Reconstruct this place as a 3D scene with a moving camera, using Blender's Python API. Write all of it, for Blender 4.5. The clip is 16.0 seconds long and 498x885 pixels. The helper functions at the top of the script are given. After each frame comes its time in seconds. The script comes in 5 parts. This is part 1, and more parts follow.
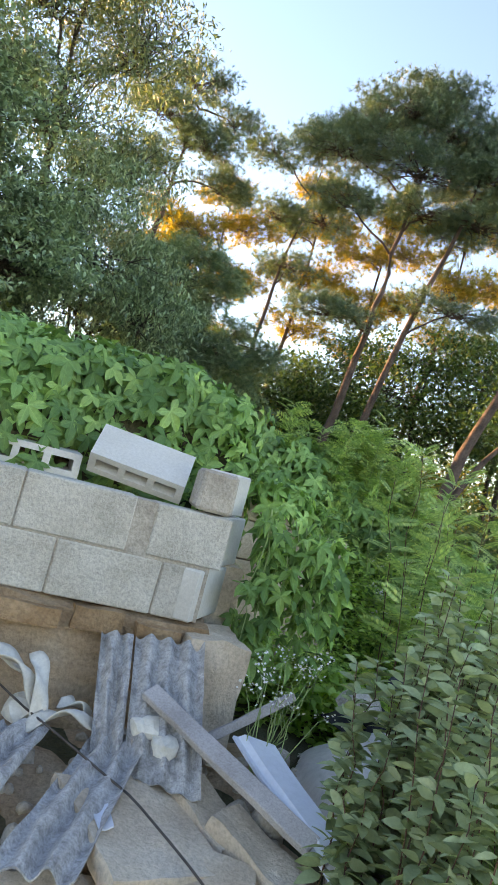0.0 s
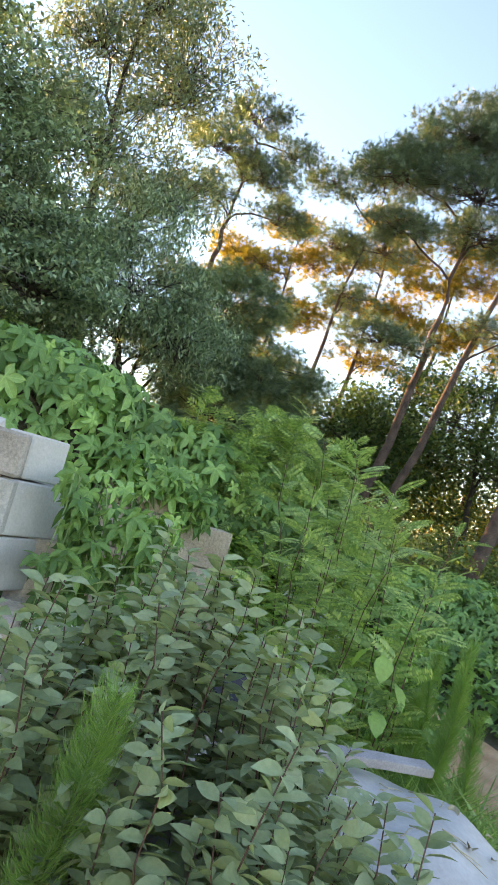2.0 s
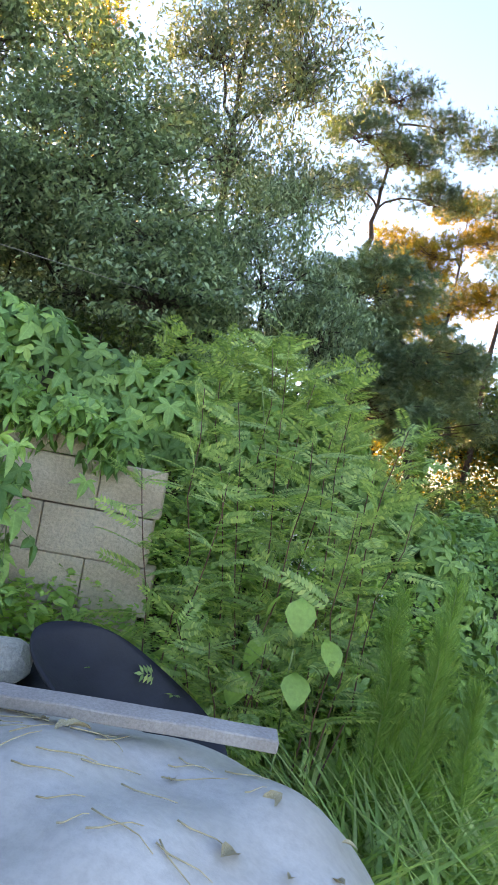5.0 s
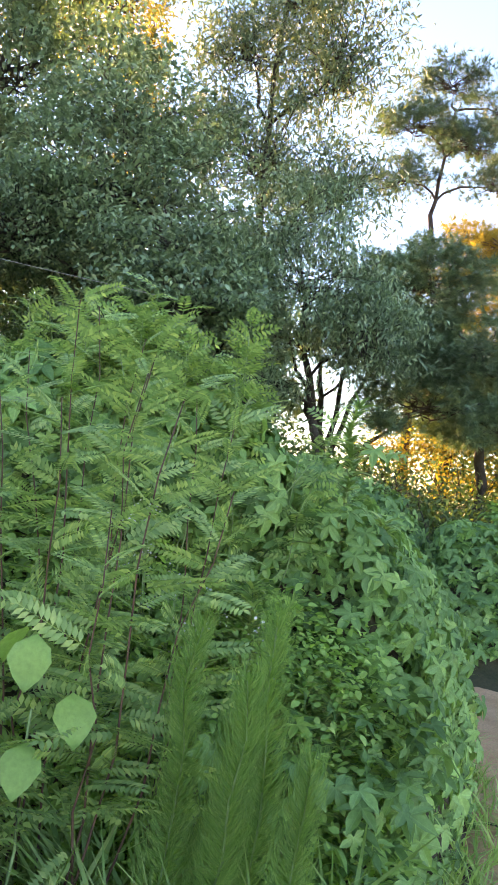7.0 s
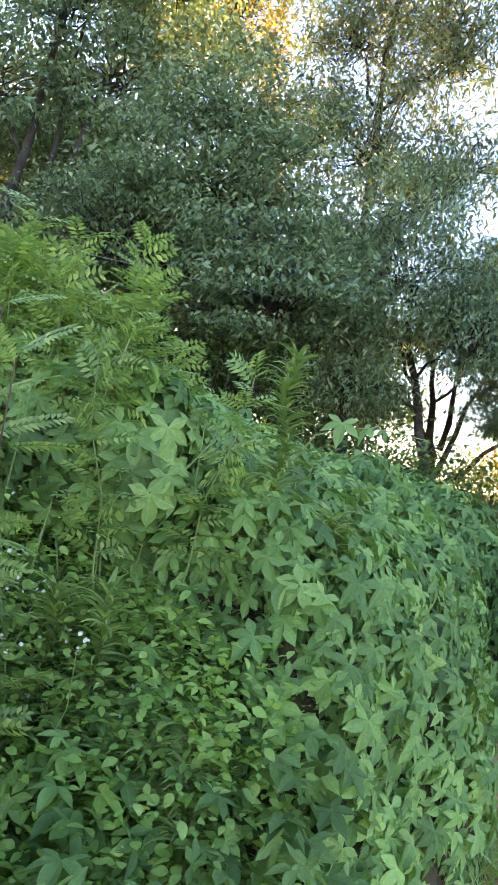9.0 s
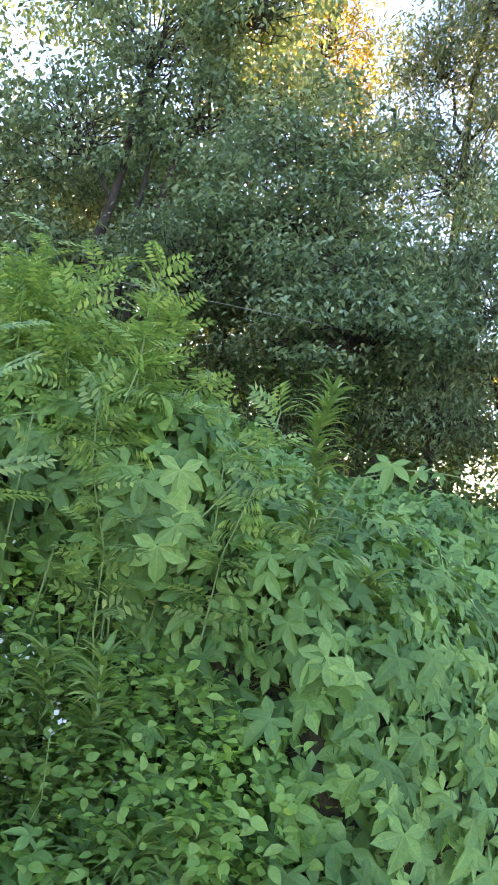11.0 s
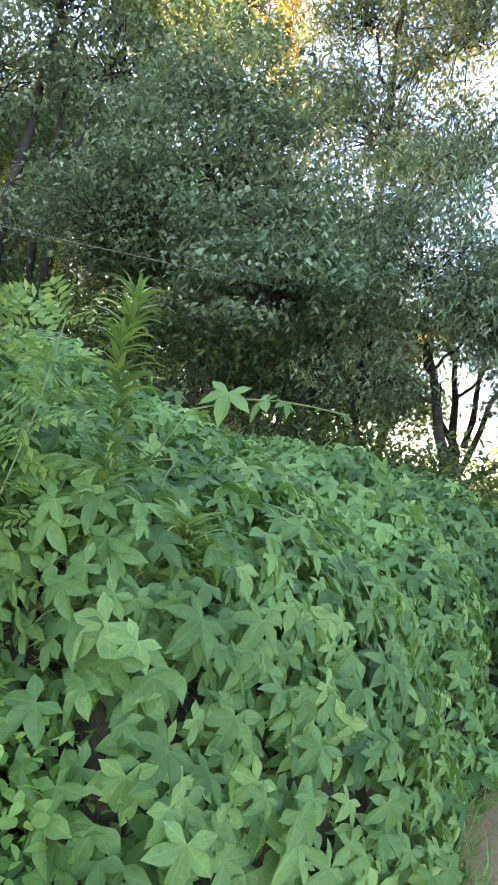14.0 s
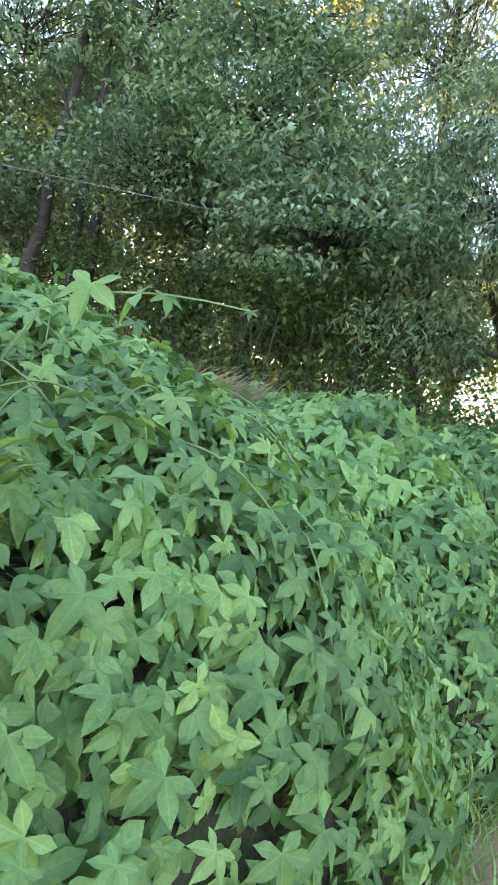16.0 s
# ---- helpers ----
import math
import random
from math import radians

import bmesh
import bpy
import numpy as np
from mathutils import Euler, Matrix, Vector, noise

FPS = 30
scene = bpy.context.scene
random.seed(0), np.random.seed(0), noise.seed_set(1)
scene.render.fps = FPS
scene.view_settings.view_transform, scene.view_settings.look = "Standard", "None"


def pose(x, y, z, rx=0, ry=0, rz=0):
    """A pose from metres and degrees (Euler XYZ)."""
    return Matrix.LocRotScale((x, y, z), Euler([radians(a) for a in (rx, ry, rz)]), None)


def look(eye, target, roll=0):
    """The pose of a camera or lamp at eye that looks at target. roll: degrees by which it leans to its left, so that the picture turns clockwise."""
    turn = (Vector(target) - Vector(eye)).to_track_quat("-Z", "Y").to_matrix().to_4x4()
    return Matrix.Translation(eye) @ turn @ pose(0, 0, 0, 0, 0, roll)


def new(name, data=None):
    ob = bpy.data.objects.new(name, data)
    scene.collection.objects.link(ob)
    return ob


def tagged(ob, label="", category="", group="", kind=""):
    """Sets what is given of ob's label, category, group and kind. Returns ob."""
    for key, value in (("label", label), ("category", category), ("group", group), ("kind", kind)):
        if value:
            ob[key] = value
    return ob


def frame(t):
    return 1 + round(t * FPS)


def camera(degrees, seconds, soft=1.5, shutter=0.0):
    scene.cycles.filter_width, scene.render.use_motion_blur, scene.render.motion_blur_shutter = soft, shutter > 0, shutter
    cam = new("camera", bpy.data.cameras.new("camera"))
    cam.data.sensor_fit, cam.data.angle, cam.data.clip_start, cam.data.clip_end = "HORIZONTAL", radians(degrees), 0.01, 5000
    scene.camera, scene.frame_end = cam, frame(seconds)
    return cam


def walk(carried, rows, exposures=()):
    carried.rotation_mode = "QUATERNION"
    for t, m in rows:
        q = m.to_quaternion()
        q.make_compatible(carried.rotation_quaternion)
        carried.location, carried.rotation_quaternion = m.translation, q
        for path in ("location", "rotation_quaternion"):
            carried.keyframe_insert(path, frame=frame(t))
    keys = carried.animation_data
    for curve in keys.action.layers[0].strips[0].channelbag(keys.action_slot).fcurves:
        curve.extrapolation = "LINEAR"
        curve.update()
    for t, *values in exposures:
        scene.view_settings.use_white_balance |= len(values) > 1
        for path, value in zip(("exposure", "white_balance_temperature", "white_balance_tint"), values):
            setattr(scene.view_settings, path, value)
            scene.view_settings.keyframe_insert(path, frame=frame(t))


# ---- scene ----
cam = camera(37.0, 16.0, soft=0.8)
PATH = [
    (0, (-0.797, -1.707, 1.711), (-0.259, 0.215, 1.826), 14.7),
    (0.5, (-0.46, -1.678, 1.711), (0.027, 0.255, 1.875), 15.2),
    (1, (-0.147, -1.692, 1.719), (0.293, 0.25, 1.899), 15.6),
    (1.5, (0.105, -1.703, 1.724), (0.476, 0.255, 1.896), 15.8),
    (2, (0.356, -1.628, 1.715), (0.629, 0.348, 1.872), 15.8),
    (2.5, (0.579, -1.547, 1.704), (0.755, 0.44, 1.851), 15.4),
    (3, (0.792, -1.515, 1.734), (0.891, 0.478, 1.868), 15.2),
    (3.2, (0.868, -1.46, 1.743), (0.94, 0.535, 1.873), 15.3),
    (5.3, (1.782, -0.813, 1.601), (1.418, 1.152, 1.679), 9.6),
    (5.5, (1.874, -0.716, 1.612), (1.472, 1.241, 1.687), 9.2),
    (6, (2.043, -0.493, 1.616), (1.56, 1.446, 1.689), 8.6),
    (6.5, (2.182, -0.281, 1.639), (1.646, 1.644, 1.72), 8.0),
    (7, (2.359, -0.082, 1.66), (1.801, 1.836, 1.749), 7.7),
    (7.5, (2.491, 0.149, 1.65), (1.886, 2.053, 1.734), 7.7),
    (8, (2.638, 0.412, 1.626), (1.95, 2.288, 1.701), 8.1),
    (8.5, (2.786, 0.613, 1.645), (1.994, 2.448, 1.712), 8.7),
    (9, (2.826, 0.848, 1.643), (1.92, 2.63, 1.716), 9.2),
    (9.2, (2.841, 0.903, 1.659), (1.883, 2.657, 1.731), 9.4),
    (11.3, (2.847, 1.188, 1.705), (1.718, 2.833, 1.84), 9.7),
    (11.5, (2.866, 1.202, 1.71), (1.763, 2.865, 1.85), 9.8),
    (12, (2.907, 1.211, 1.72), (1.864, 2.912, 1.866), 9.9),
    (12.5, (2.922, 1.214, 1.719), (1.913, 2.935, 1.858), 9.4),
    (13, (2.923, 1.282, 1.691), (1.938, 3.017, 1.822), 8.6),
    (13.5, (2.903, 1.452, 1.679), (1.923, 3.192, 1.787), 8.3),
    (14, (2.925, 1.636, 1.67), (1.933, 3.372, 1.74), 8.4),
    (14.5, (2.95, 1.827, 1.661), (1.948, 3.558, 1.692), 8.6),
    (15, (2.946, 2.023, 1.644), (1.903, 3.729, 1.646), 8.3),
    (15.5, (2.97, 2.165, 1.635), (1.863, 3.83, 1.61), 8.1),
    (16, (2.998, 2.257, 1.638), (1.849, 3.893, 1.59), 8.3),
]
walk(cam, [(t, look(eye, target, roll)) for t, eye, target, roll in PATH], [(0, 2.42, 8100, 29), (4, 2.5, 7800, 31), (8, 2.7, 7300, 35), (14, 2.85, 7200, 35), (16, 3.1, 7200, 34)])

# ---------------------------------------------------------------- world and light
SUN_AZ, SUN_EL = 40.0, 8.0      # degrees left of +Y, above the horizon
wd = bpy.data.worlds.new("sky")
scene.world = wd
wd.use_nodes = True
wn = wd.node_tree.nodes
sky = wn.new("ShaderNodeTexSky")
sky.sky_type = "NISHITA"
sky.sun_disc = False
sky.sun_elevation = radians(SUN_EL)
sky.sun_rotation = radians(-SUN_AZ)
sky.air_density, sky.dust_density, sky.ozone_density = 1.0, 0.07, 2.4
wn["Background"].inputs["Strength"].default_value = 0.15
wd.node_tree.links.new(sky.outputs["Color"], wn["Background"].inputs["Color"])
sun = new("sun", bpy.data.lights.new("sun", "SUN"))
sun.data.energy, sun.data.angle, sun.data.color = 5.0, radians(0.6), (1.0, 0.72, 0.36)
_a, _e = radians(SUN_AZ), radians(SUN_EL)
_d = Vector((-math.sin(_a) * math.cos(_e), math.cos(_a) * math.cos(_e), math.sin(_e)))
sun.matrix_world = look(_d * 60, (0, 0, 0))


# ---------------------------------------------------------------- materials
def mat(name):
    m = bpy.data.materials.new(name)
    m.use_nodes = True
    nt = m.node_tree
    return m, nt, nt.nodes["Principled BSDF"]


def add(nt, kind, **props):
    n = nt.nodes.new(kind)
    for k, v in props.items():
        n.inputs[k.replace("_", " ")].default_value = v
    return n


def ramp(nt, src, stops):
    r = nt.nodes.new("ShaderNodeValToRGB")
    while len(r.color_ramp.elements) < len(stops):
        r.color_ramp.elements.new(0.5)
    for e, (p, c) in zip(r.color_ramp.elements, stops):
        e.position, e.color = p, (*c, 1)
    nt.links.new(src, r.inputs[0])
    return r.outputs[0]


def mixc(nt, a, b, fac, mode="MIX"):
    n = nt.nodes.new("ShaderNodeMix")
    n.data_type, n.blend_type = "RGBA", mode
    for s, i in ((fac, 0), (a, 6), (b, 7)):
        if hasattr(s, "is_linked"):
            nt.links.new(s, n.inputs[i])
        else:
            n.inputs[i].default_value = (*s, 1) if i else s
    return n.outputs[2]


def noise_tex(nt, scale, detail=4.0, rough=0.55, coords="Object"):
    tc = nt.nodes.new("ShaderNodeTexCoord")
    n = add(nt, "ShaderNodeTexNoise", Scale=scale, Detail=detail, Roughness=rough)
    nt.links.new(tc.outputs[coords], n.inputs["Vector"])
    return n.outputs["Fac"]


def bump(nt, bsdf, src, dist, strength=1.0):
    b = add(nt, "ShaderNodeBump", Strength=strength, Distance=dist)
    nt.links.new(src, b.inputs["Height"])
    nt.links.new(b.outputs[0], bsdf.inputs["Normal"])


def surface(name, stops, scale=6.0, rough=0.9, fine=60.0, bumpd=0.004, speck=0.35, metal=0.0, vary=0.0):
    """A rough mineral, timber or sheet surface: broad stains, fine grain and relief."""
    m, nt, b = mat(name)
    col = ramp(nt, noise_tex(nt, scale, 6), stops)
    g = noise_tex(nt, fine, 3, 0.7)
    col = mixc(nt, col, ramp(nt, g, [(0.3, (0.35, 0.35, 0.35)), (0.62, (1.1, 1.1, 1.1))]), speck, "MULTIPLY")
    if vary:
        oi = nt.nodes.new("ShaderNodeObjectInfo")
        col = mixc(nt, col, ramp(nt, oi.outputs["Random"], [(0, (1 - vary,) * 3), (1, (1 + vary,) * 3)]), 1.0, "MULTIPLY")
    nt.links.new(col, b.inputs["Base Color"])
    b.inputs["Roughness"].default_value = rough
    b.inputs["Metallic"].default_value = metal
    mixh = nt.nodes.new("ShaderNodeMath")
    mixh.operation = "ADD"
    nt.links.new(g, mixh.inputs[0])
    nt.links.new(noise_tex(nt, scale * 3, 5), mixh.inputs[1])
    bump(nt, b, mixh.outputs[0], bumpd)
    return m


def calc(nt, op, a, b=0.0, c=0.0):
    n = nt.nodes.new("ShaderNodeMath")
    n.operation = op
    for i, v in enumerate((a, b, c)):
        if hasattr(v, "is_linked"):
            nt.links.new(v, n.inputs[i])
        else:
            n.inputs[i].default_value = v
    return n.outputs[0]


def rib_mask(nt):
    """Pale main ribs that run from the stalk into each lobe, with finer side ribs, in the leaf's own plane."""
    at = nt.nodes.new("ShaderNodeAttribute")
    at.attribute_name = "leaf_at"
    xyz = nt.nodes.new("ShaderNodeSeparateXYZ")
    nt.links.new(at.outputs["Vector"], xyz.inputs[0])
    x, y = xyz.outputs[0], xyz.outputs[1]
    step = radians(58)
    turn = calc(nt, "WRAP", calc(nt, "ARCTAN2", x, y), step / 2, -step / 2)
    r = calc(nt, "SQRT", calc(nt, "ADD", calc(nt, "MULTIPLY", x, x), calc(nt, "MULTIPLY", y, y)))
    off = calc(nt, "ABSOLUTE", calc(nt, "MULTIPLY", r, calc(nt, "SINE", turn)))
    along = calc(nt, "MULTIPLY", r, calc(nt, "COSINE", turn))
    main = calc(nt, "LESS_THAN", off, 0.016)
    side = calc(nt, "SINE", calc(nt, "MULTIPLY", calc(nt, "SUBTRACT", along, off), 46.0))
    side = calc(nt, "MULTIPLY", calc(nt, "GREATER_THAN", side, 0.86), 0.35)
    return calc(nt, "MULTIPLY", calc(nt, "MAXIMUM", main, side), 0.42)


def leafy(name, dark, light, tip=None, trans=0.35, rough=0.5, scale=1.2, gloss=0.35, island=True, veins=False):
    """Leaf tissue: each leaf has its own shade, patches vary over the plant, light comes through."""
    m, nt, b = mat(name)
    if island:
        rnd = nt.nodes.new("ShaderNodeNewGeometry").outputs["Random Per Island"]
    else:
        rnd = nt.nodes.new("ShaderNodeObjectInfo").outputs["Random"]
    stops = [(0.0, dark), (0.75, light)] + ([(1.0, tip)] if tip else [])
    col = ramp(nt, rnd, stops)
    patch = ramp(nt, noise_tex(nt, scale, 3), [(0.3, (0.72, 0.74, 0.72)), (0.7, (1.15, 1.15, 1.1))])
    col = mixc(nt, col, patch, 1.0, "MULTIPLY")
    fine = noise_tex(nt, 70 if island else 9, 3, 0.65)
    col = mixc(nt, col, ramp(nt, fine, [(0.32, (0.66, 0.7, 0.62)), (0.66, (1.12, 1.1, 1.08))]), 0.5, "MULTIPLY")
    if veins:
        rib = rib_mask(nt)
        col = mixc(nt, col, (1.5, 1.42, 1.5), rib, "MULTIPLY")
    bump(nt, b, fine, 0.004 if island else 0.012, 0.4)
    nt.links.new(col, b.inputs["Base Color"])
    b.inputs["Roughness"].default_value = rough
    b.inputs["Specular IOR Level"].default_value = gloss
    tr = nt.nodes.new("ShaderNodeBsdfTranslucent")
    tcol = mixc(nt, col, (1.4, 1.4, 0.65), 1.0, "MULTIPLY")
    nt.links.new(tcol, tr.inputs["Color"])
    mx = nt.nodes.new("ShaderNodeMixShader")
    mx.inputs[0].default_value = trans
    nt.links.new(b.outputs[0], mx.inputs[1])
    nt.links.new(tr.outputs[0], mx.inputs[2])
    nt.links.new(mx.outputs[0], nt.nodes["Material Output"].inputs["Surface"])
    return m


M_BLOCK = surface("concrete_block", [(0.25, (0.42, 0.38, 0.31)), (0.5, (0.57, 0.53, 0.45)), (0.75, (0.65, 0.61, 0.53))], 7, 0.95, 95, 0.008, 0.45, vary=0.08)
M_BLOCKW = surface("pale_block", [(0.3, (0.56, 0.53, 0.47)), (0.7, (0.68, 0.66, 0.61))], 4, 0.92, 90, 0.002, 0.2, vary=0.05)
M_MORTAR = surface("mortar", [(0.3, (0.38, 0.32, 0.25)), (0.7, (0.54, 0.48, 0.40))], 9, 0.95, 90, 0.006, 0.5)
M_EARTH = surface("earth_wall", [(0.25, (0.26, 0.16, 0.085)), (0.5, (0.44, 0.31, 0.20)), (0.75, (0.52, 0.41, 0.29))], 3.2, 0.95, 70, 0.012, 0.5)
M_STONE = surface("orange_stone", [(0.3, (0.26, 0.13, 0.05)), (0.7, (0.46, 0.30, 0.17))], 8, 0.9, 60, 0.01, 0.5, vary=0.2)
M_RENDER = surface("cement_render", [(0.3, (0.48, 0.36, 0.25)), (0.55, (0.67, 0.55, 0.42)), (0.75, (0.58, 0.52, 0.44))], 2.6, 0.92, 80, 0.006, 0.4)
M_SHEET = surface("weathered_cement_sheet", [(0.3, (0.27, 0.26, 0.25)), (0.5, (0.43, 0.42, 0.41)), (0.75, (0.57, 0.56, 0.54))], 26, 0.9, 110, 0.006, 0.6)
M_TIMBER = surface("grey_timber", [(0.3, (0.31, 0.28, 0.265)), (0.7, (0.49, 0.455, 0.435))], 5, 0.85, 140, 0.0015, 0.4, vary=0.12)
M_PANEL = surface("white_panel", [(0.35, (0.55, 0.59, 0.66)), (0.7, (0.72, 0.75, 0.80))], 3, 0.55, 60, 0.001, 0.12)
M_FOAM = surface("pale_insulation", [(0.3, (0.55, 0.52, 0.45)), (0.7, (0.70, 0.67, 0.60))], 6, 0.9, 60, 0.003, 0.25, vary=0.08)
M_TARP = surface("grey_tarp", [(0.35, (0.46, 0.44, 0.41)), (0.7, (0.58, 0.56, 0.53))], 2.5, 0.42, 45, 0.002, 0.22)
M_BLACK = surface("black_rubber_sheet", [(0.3, (0.008, 0.009, 0.014)), (0.7, (0.022, 0.024, 0.034))], 6, 0.62, 60, 0.002, 0.3)
M_HUSK = surface("dry_husk", [(0.3, (0.48, 0.38, 0.20)), (0.7, (0.66, 0.57, 0.37))], 20, 0.85, 120, 0.001, 0.3, vary=0.2)
M_CABLE = surface("dark_cable", [(0.3, (0.05, 0.04, 0.035)), (0.7, (0.10, 0.08, 0.07))], 20, 0.8, 120, 0.002, 0.3)
M_GROUND = surface("forest_soil", [(0.3, (0.05, 0.062, 0.024)), (0.6, (0.11, 0.085, 0.045)), (0.8, (0.17, 0.12, 0.07))], 2.2, 0.97, 40, 0.02, 0.5)
M_DIRT = surface("dirt_path", [(0.3, (0.52, 0.28, 0.13)), (0.7, (0.74, 0.46, 0.26))], 3, 0.97, 70, 0.012, 0.4)
M_BARK = surface("bark", [(0.3, (0.035, 0.028, 0.022)), (0.7, (0.11, 0.09, 0.07))], 5, 0.95, 40, 0.015, 0.5)
M_PINEBARK = surface("pine_bark", [(0.3, (0.06, 0.042, 0.034)), (0.7, (0.17, 0.115, 0.088))], 4, 0.95, 30, 0.02, 0.5)
M_STEM = surface("green_stem", [(0.3, (0.18, 0.28, 0.09)), (0.7, (0.32, 0.43, 0.17))], 20, 0.7, 120, 0.0005, 0.2)
M_REDSTEM = surface("brown_stem", [(0.3, (0.10, 0.045, 0.03)), (0.7, (0.18, 0.09, 0.05))], 20, 0.7, 120, 0.0005, 0.2)
M_HOP = leafy("vine_leaf", (0.10, 0.22, 0.07), (0.27, 0.47, 0.16), (0.37, 0.57, 0.19), 0.3, 0.5, 1.6, 0.32, veins=True)
M_HOP1 = leafy("vine_leaf_single", (0.13, 0.27, 0.085), (0.26, 0.46, 0.155), (0.34, 0.54, 0.18), 0.3, 0.5, 1.6, 0.32, island=False, veins=True)
M_OAK = leafy("broad_leaf", (0.11, 0.175, 0.11), (0.32, 0.46, 0.28), (0.44, 0.56, 0.35), 0.22, 0.46, 0.7, 0.42)
M_POPLAR = leafy("tall_tree_leaf", (0.11, 0.175, 0.11), (0.24, 0.33, 0.20), (0.38, 0.40, 0.17), 0.2, 0.45, 0.5, 0.5)
M_NEEDLE = leafy("pine_needle", (0.09, 0.16, 0.12), (0.22, 0.31, 0.21), (0.30, 0.36, 0.20), 0.2, 0.5, 0.6, 0.4)
M_DARKLEAF = leafy("dark_conifer_leaf", (0.09, 0.17, 0.11), (0.22, 0.33, 0.19), (0.28, 0.38, 0.21), 0.2, 0.5, 0.7, 0.4)
M_SUMAC = leafy("shrub_leaflet", (0.22, 0.37, 0.14), (0.40, 0.56, 0.22), (0.58, 0.68, 0.26), 0.4, 0.45, 2, 0.4)
M_GREYLEAF = leafy("grey_green_leaf", (0.23, 0.30, 0.17), (0.41, 0.49, 0.29), (0.56, 0.61, 0.39), 0.25, 0.6, 2.5, 0.3)
M_FRESH = leafy("fresh_leaf", (0.22, 0.42, 0.11), (0.40, 0.62, 0.18), (0.54, 0.72, 0.24), 0.4, 0.45, 2, 0.4)
M_FEATHER = leafy("feathery_leaf", (0.15, 0.31, 0.08), (0.26, 0.44, 0.13), (0.36, 0.50, 0.17), 0.4, 0.6, 2, 0.2)
M_GRASS = leafy("grass_blade", (0.22, 0.39, 0.12), (0.40, 0.58, 0.20), (0.52, 0.62, 0.28), 0.35, 0.45, 2, 0.4)
M_UNDER = leafy("undergrowth_leaf", (0.05, 0.10, 0.04), (0.13, 0.22, 0.075), (0.20, 0.27, 0.08), 0.3, 0.5, 0.8, 0.4)
# low sunlight put into the base colour: orange-yellow, very translucent foliage
M_LIT = leafy("sun_tinted_leaf", (0.22, 0.19, 0.05), (0.42, 0.33, 0.08), (0.60, 0.42, 0.10), 0.6, 0.5, 0.6, 0.3)
M_FLOWER = surface("white_floret", [(0.3, (0.62, 0.62, 0.55)), (0.7, (0.78, 0.78, 0.72))], 30, 0.8, 120, 0.0005, 0.1)
M_DRY = surface("dry_stalk", [(0.3, (0.36, 0.28, 0.18)), (0.7, (0.56, 0.45, 0.31))], 20, 0.85, 120, 0.0005, 0.2)


# ---------------------------------------------------------------- mesh tools
RNG = np.random.default_rng(7)


def mesh_np(name, V, F, material, own=None):
    """A mesh from an (n, 3) array of corners and a (k, 3) array of triangles."""
    me = bpy.data.meshes.new(name)
    V, F = np.asarray(V, np.float32), np.asarray(F, np.int32)
    me.vertices.add(len(V))
    me.vertices.foreach_set("co", V.ravel())
    me.loops.add(F.size)
    me.loops.foreach_set("vertex_index", F.ravel())
    me.polygons.add(len(F))
    me.polygons.foreach_set("loop_start", np.arange(0, F.size, 3, dtype=np.int32))
    me.update(calc_edges=True)
    me.materials.append(material)
    if own is not None:
        me.attributes.new("leaf_at", "FLOAT_VECTOR", "POINT").data.foreach_set("vector", np.asarray(own, np.float32).ravel())
    return me


def own_places(tmpl, n):
    """Each corner's place in its own leaf, for n copies of a template."""
    return np.tile(tmpl[0], (n, 1))


def child(name, me, parent, label="", kind=""):
    ob = new(name, me)
    ob.parent = parent
    return tagged(ob, label, kind=kind)


def empty(name, at, label, category, group="", kind=""):
    ob = new(name)
    ob.location = at
    ob.empty_display_size = 0.1
    return tagged(ob, label, category, group, kind)


def part(name, bm, material, parent, label="", smooth=False):
    me = bpy.data.meshes.new(name)
    bmesh.ops.recalc_face_normals(bm, faces=bm.faces)
    bm.to_mesh(me)
    bm.free()
    me.materials.append(material)
    if smooth:
        me.shade_smooth()
    ob = new(name, me)
    if parent is not None:
        ob.parent = parent
    return tagged(ob, label)


def frames_of(fwd, roll):
    """Rotation matrices whose y axis runs along fwd, turned about it by roll; z stays as upright as it can."""
    y = fwd / np.linalg.norm(fwd, axis=1, keepdims=True)
    up = np.tile([0.0, 0.0, 1.0], (len(y), 1))
    x = np.cross(y, up)
    n = np.linalg.norm(x, axis=1, keepdims=True)
    x = np.where(n > 1e-4, x / np.maximum(n, 1e-4), [1.0, 0, 0])
    z = np.cross(x, y)
    c, s = np.cos(roll)[:, None], np.sin(roll)[:, None]
    return np.stack([x * c + z * s, y, z * c - x * s], -1)


def scatter(tmpl, P, R, S):
    """Copies of a small template (corners, triangles) at places P, turned by R, scaled by S, as one pair of arrays."""
    V0, F0 = tmpl
    V = np.einsum("nij,kj->nki", R, V0) * np.asarray(S)[:, None, None] + P[:, None, :]
    F = F0[None] + (np.arange(len(P)) * len(V0))[:, None, None]
    return V.reshape(-1, 3), F.reshape(-1, 3)


def join(pairs):
    Vs, Fs, n = [], [], 0
    for V, F in pairs:
        Vs.append(V)
        Fs.append(F + n)
        n += len(V)
    return np.concatenate(Vs), np.concatenate(Fs)


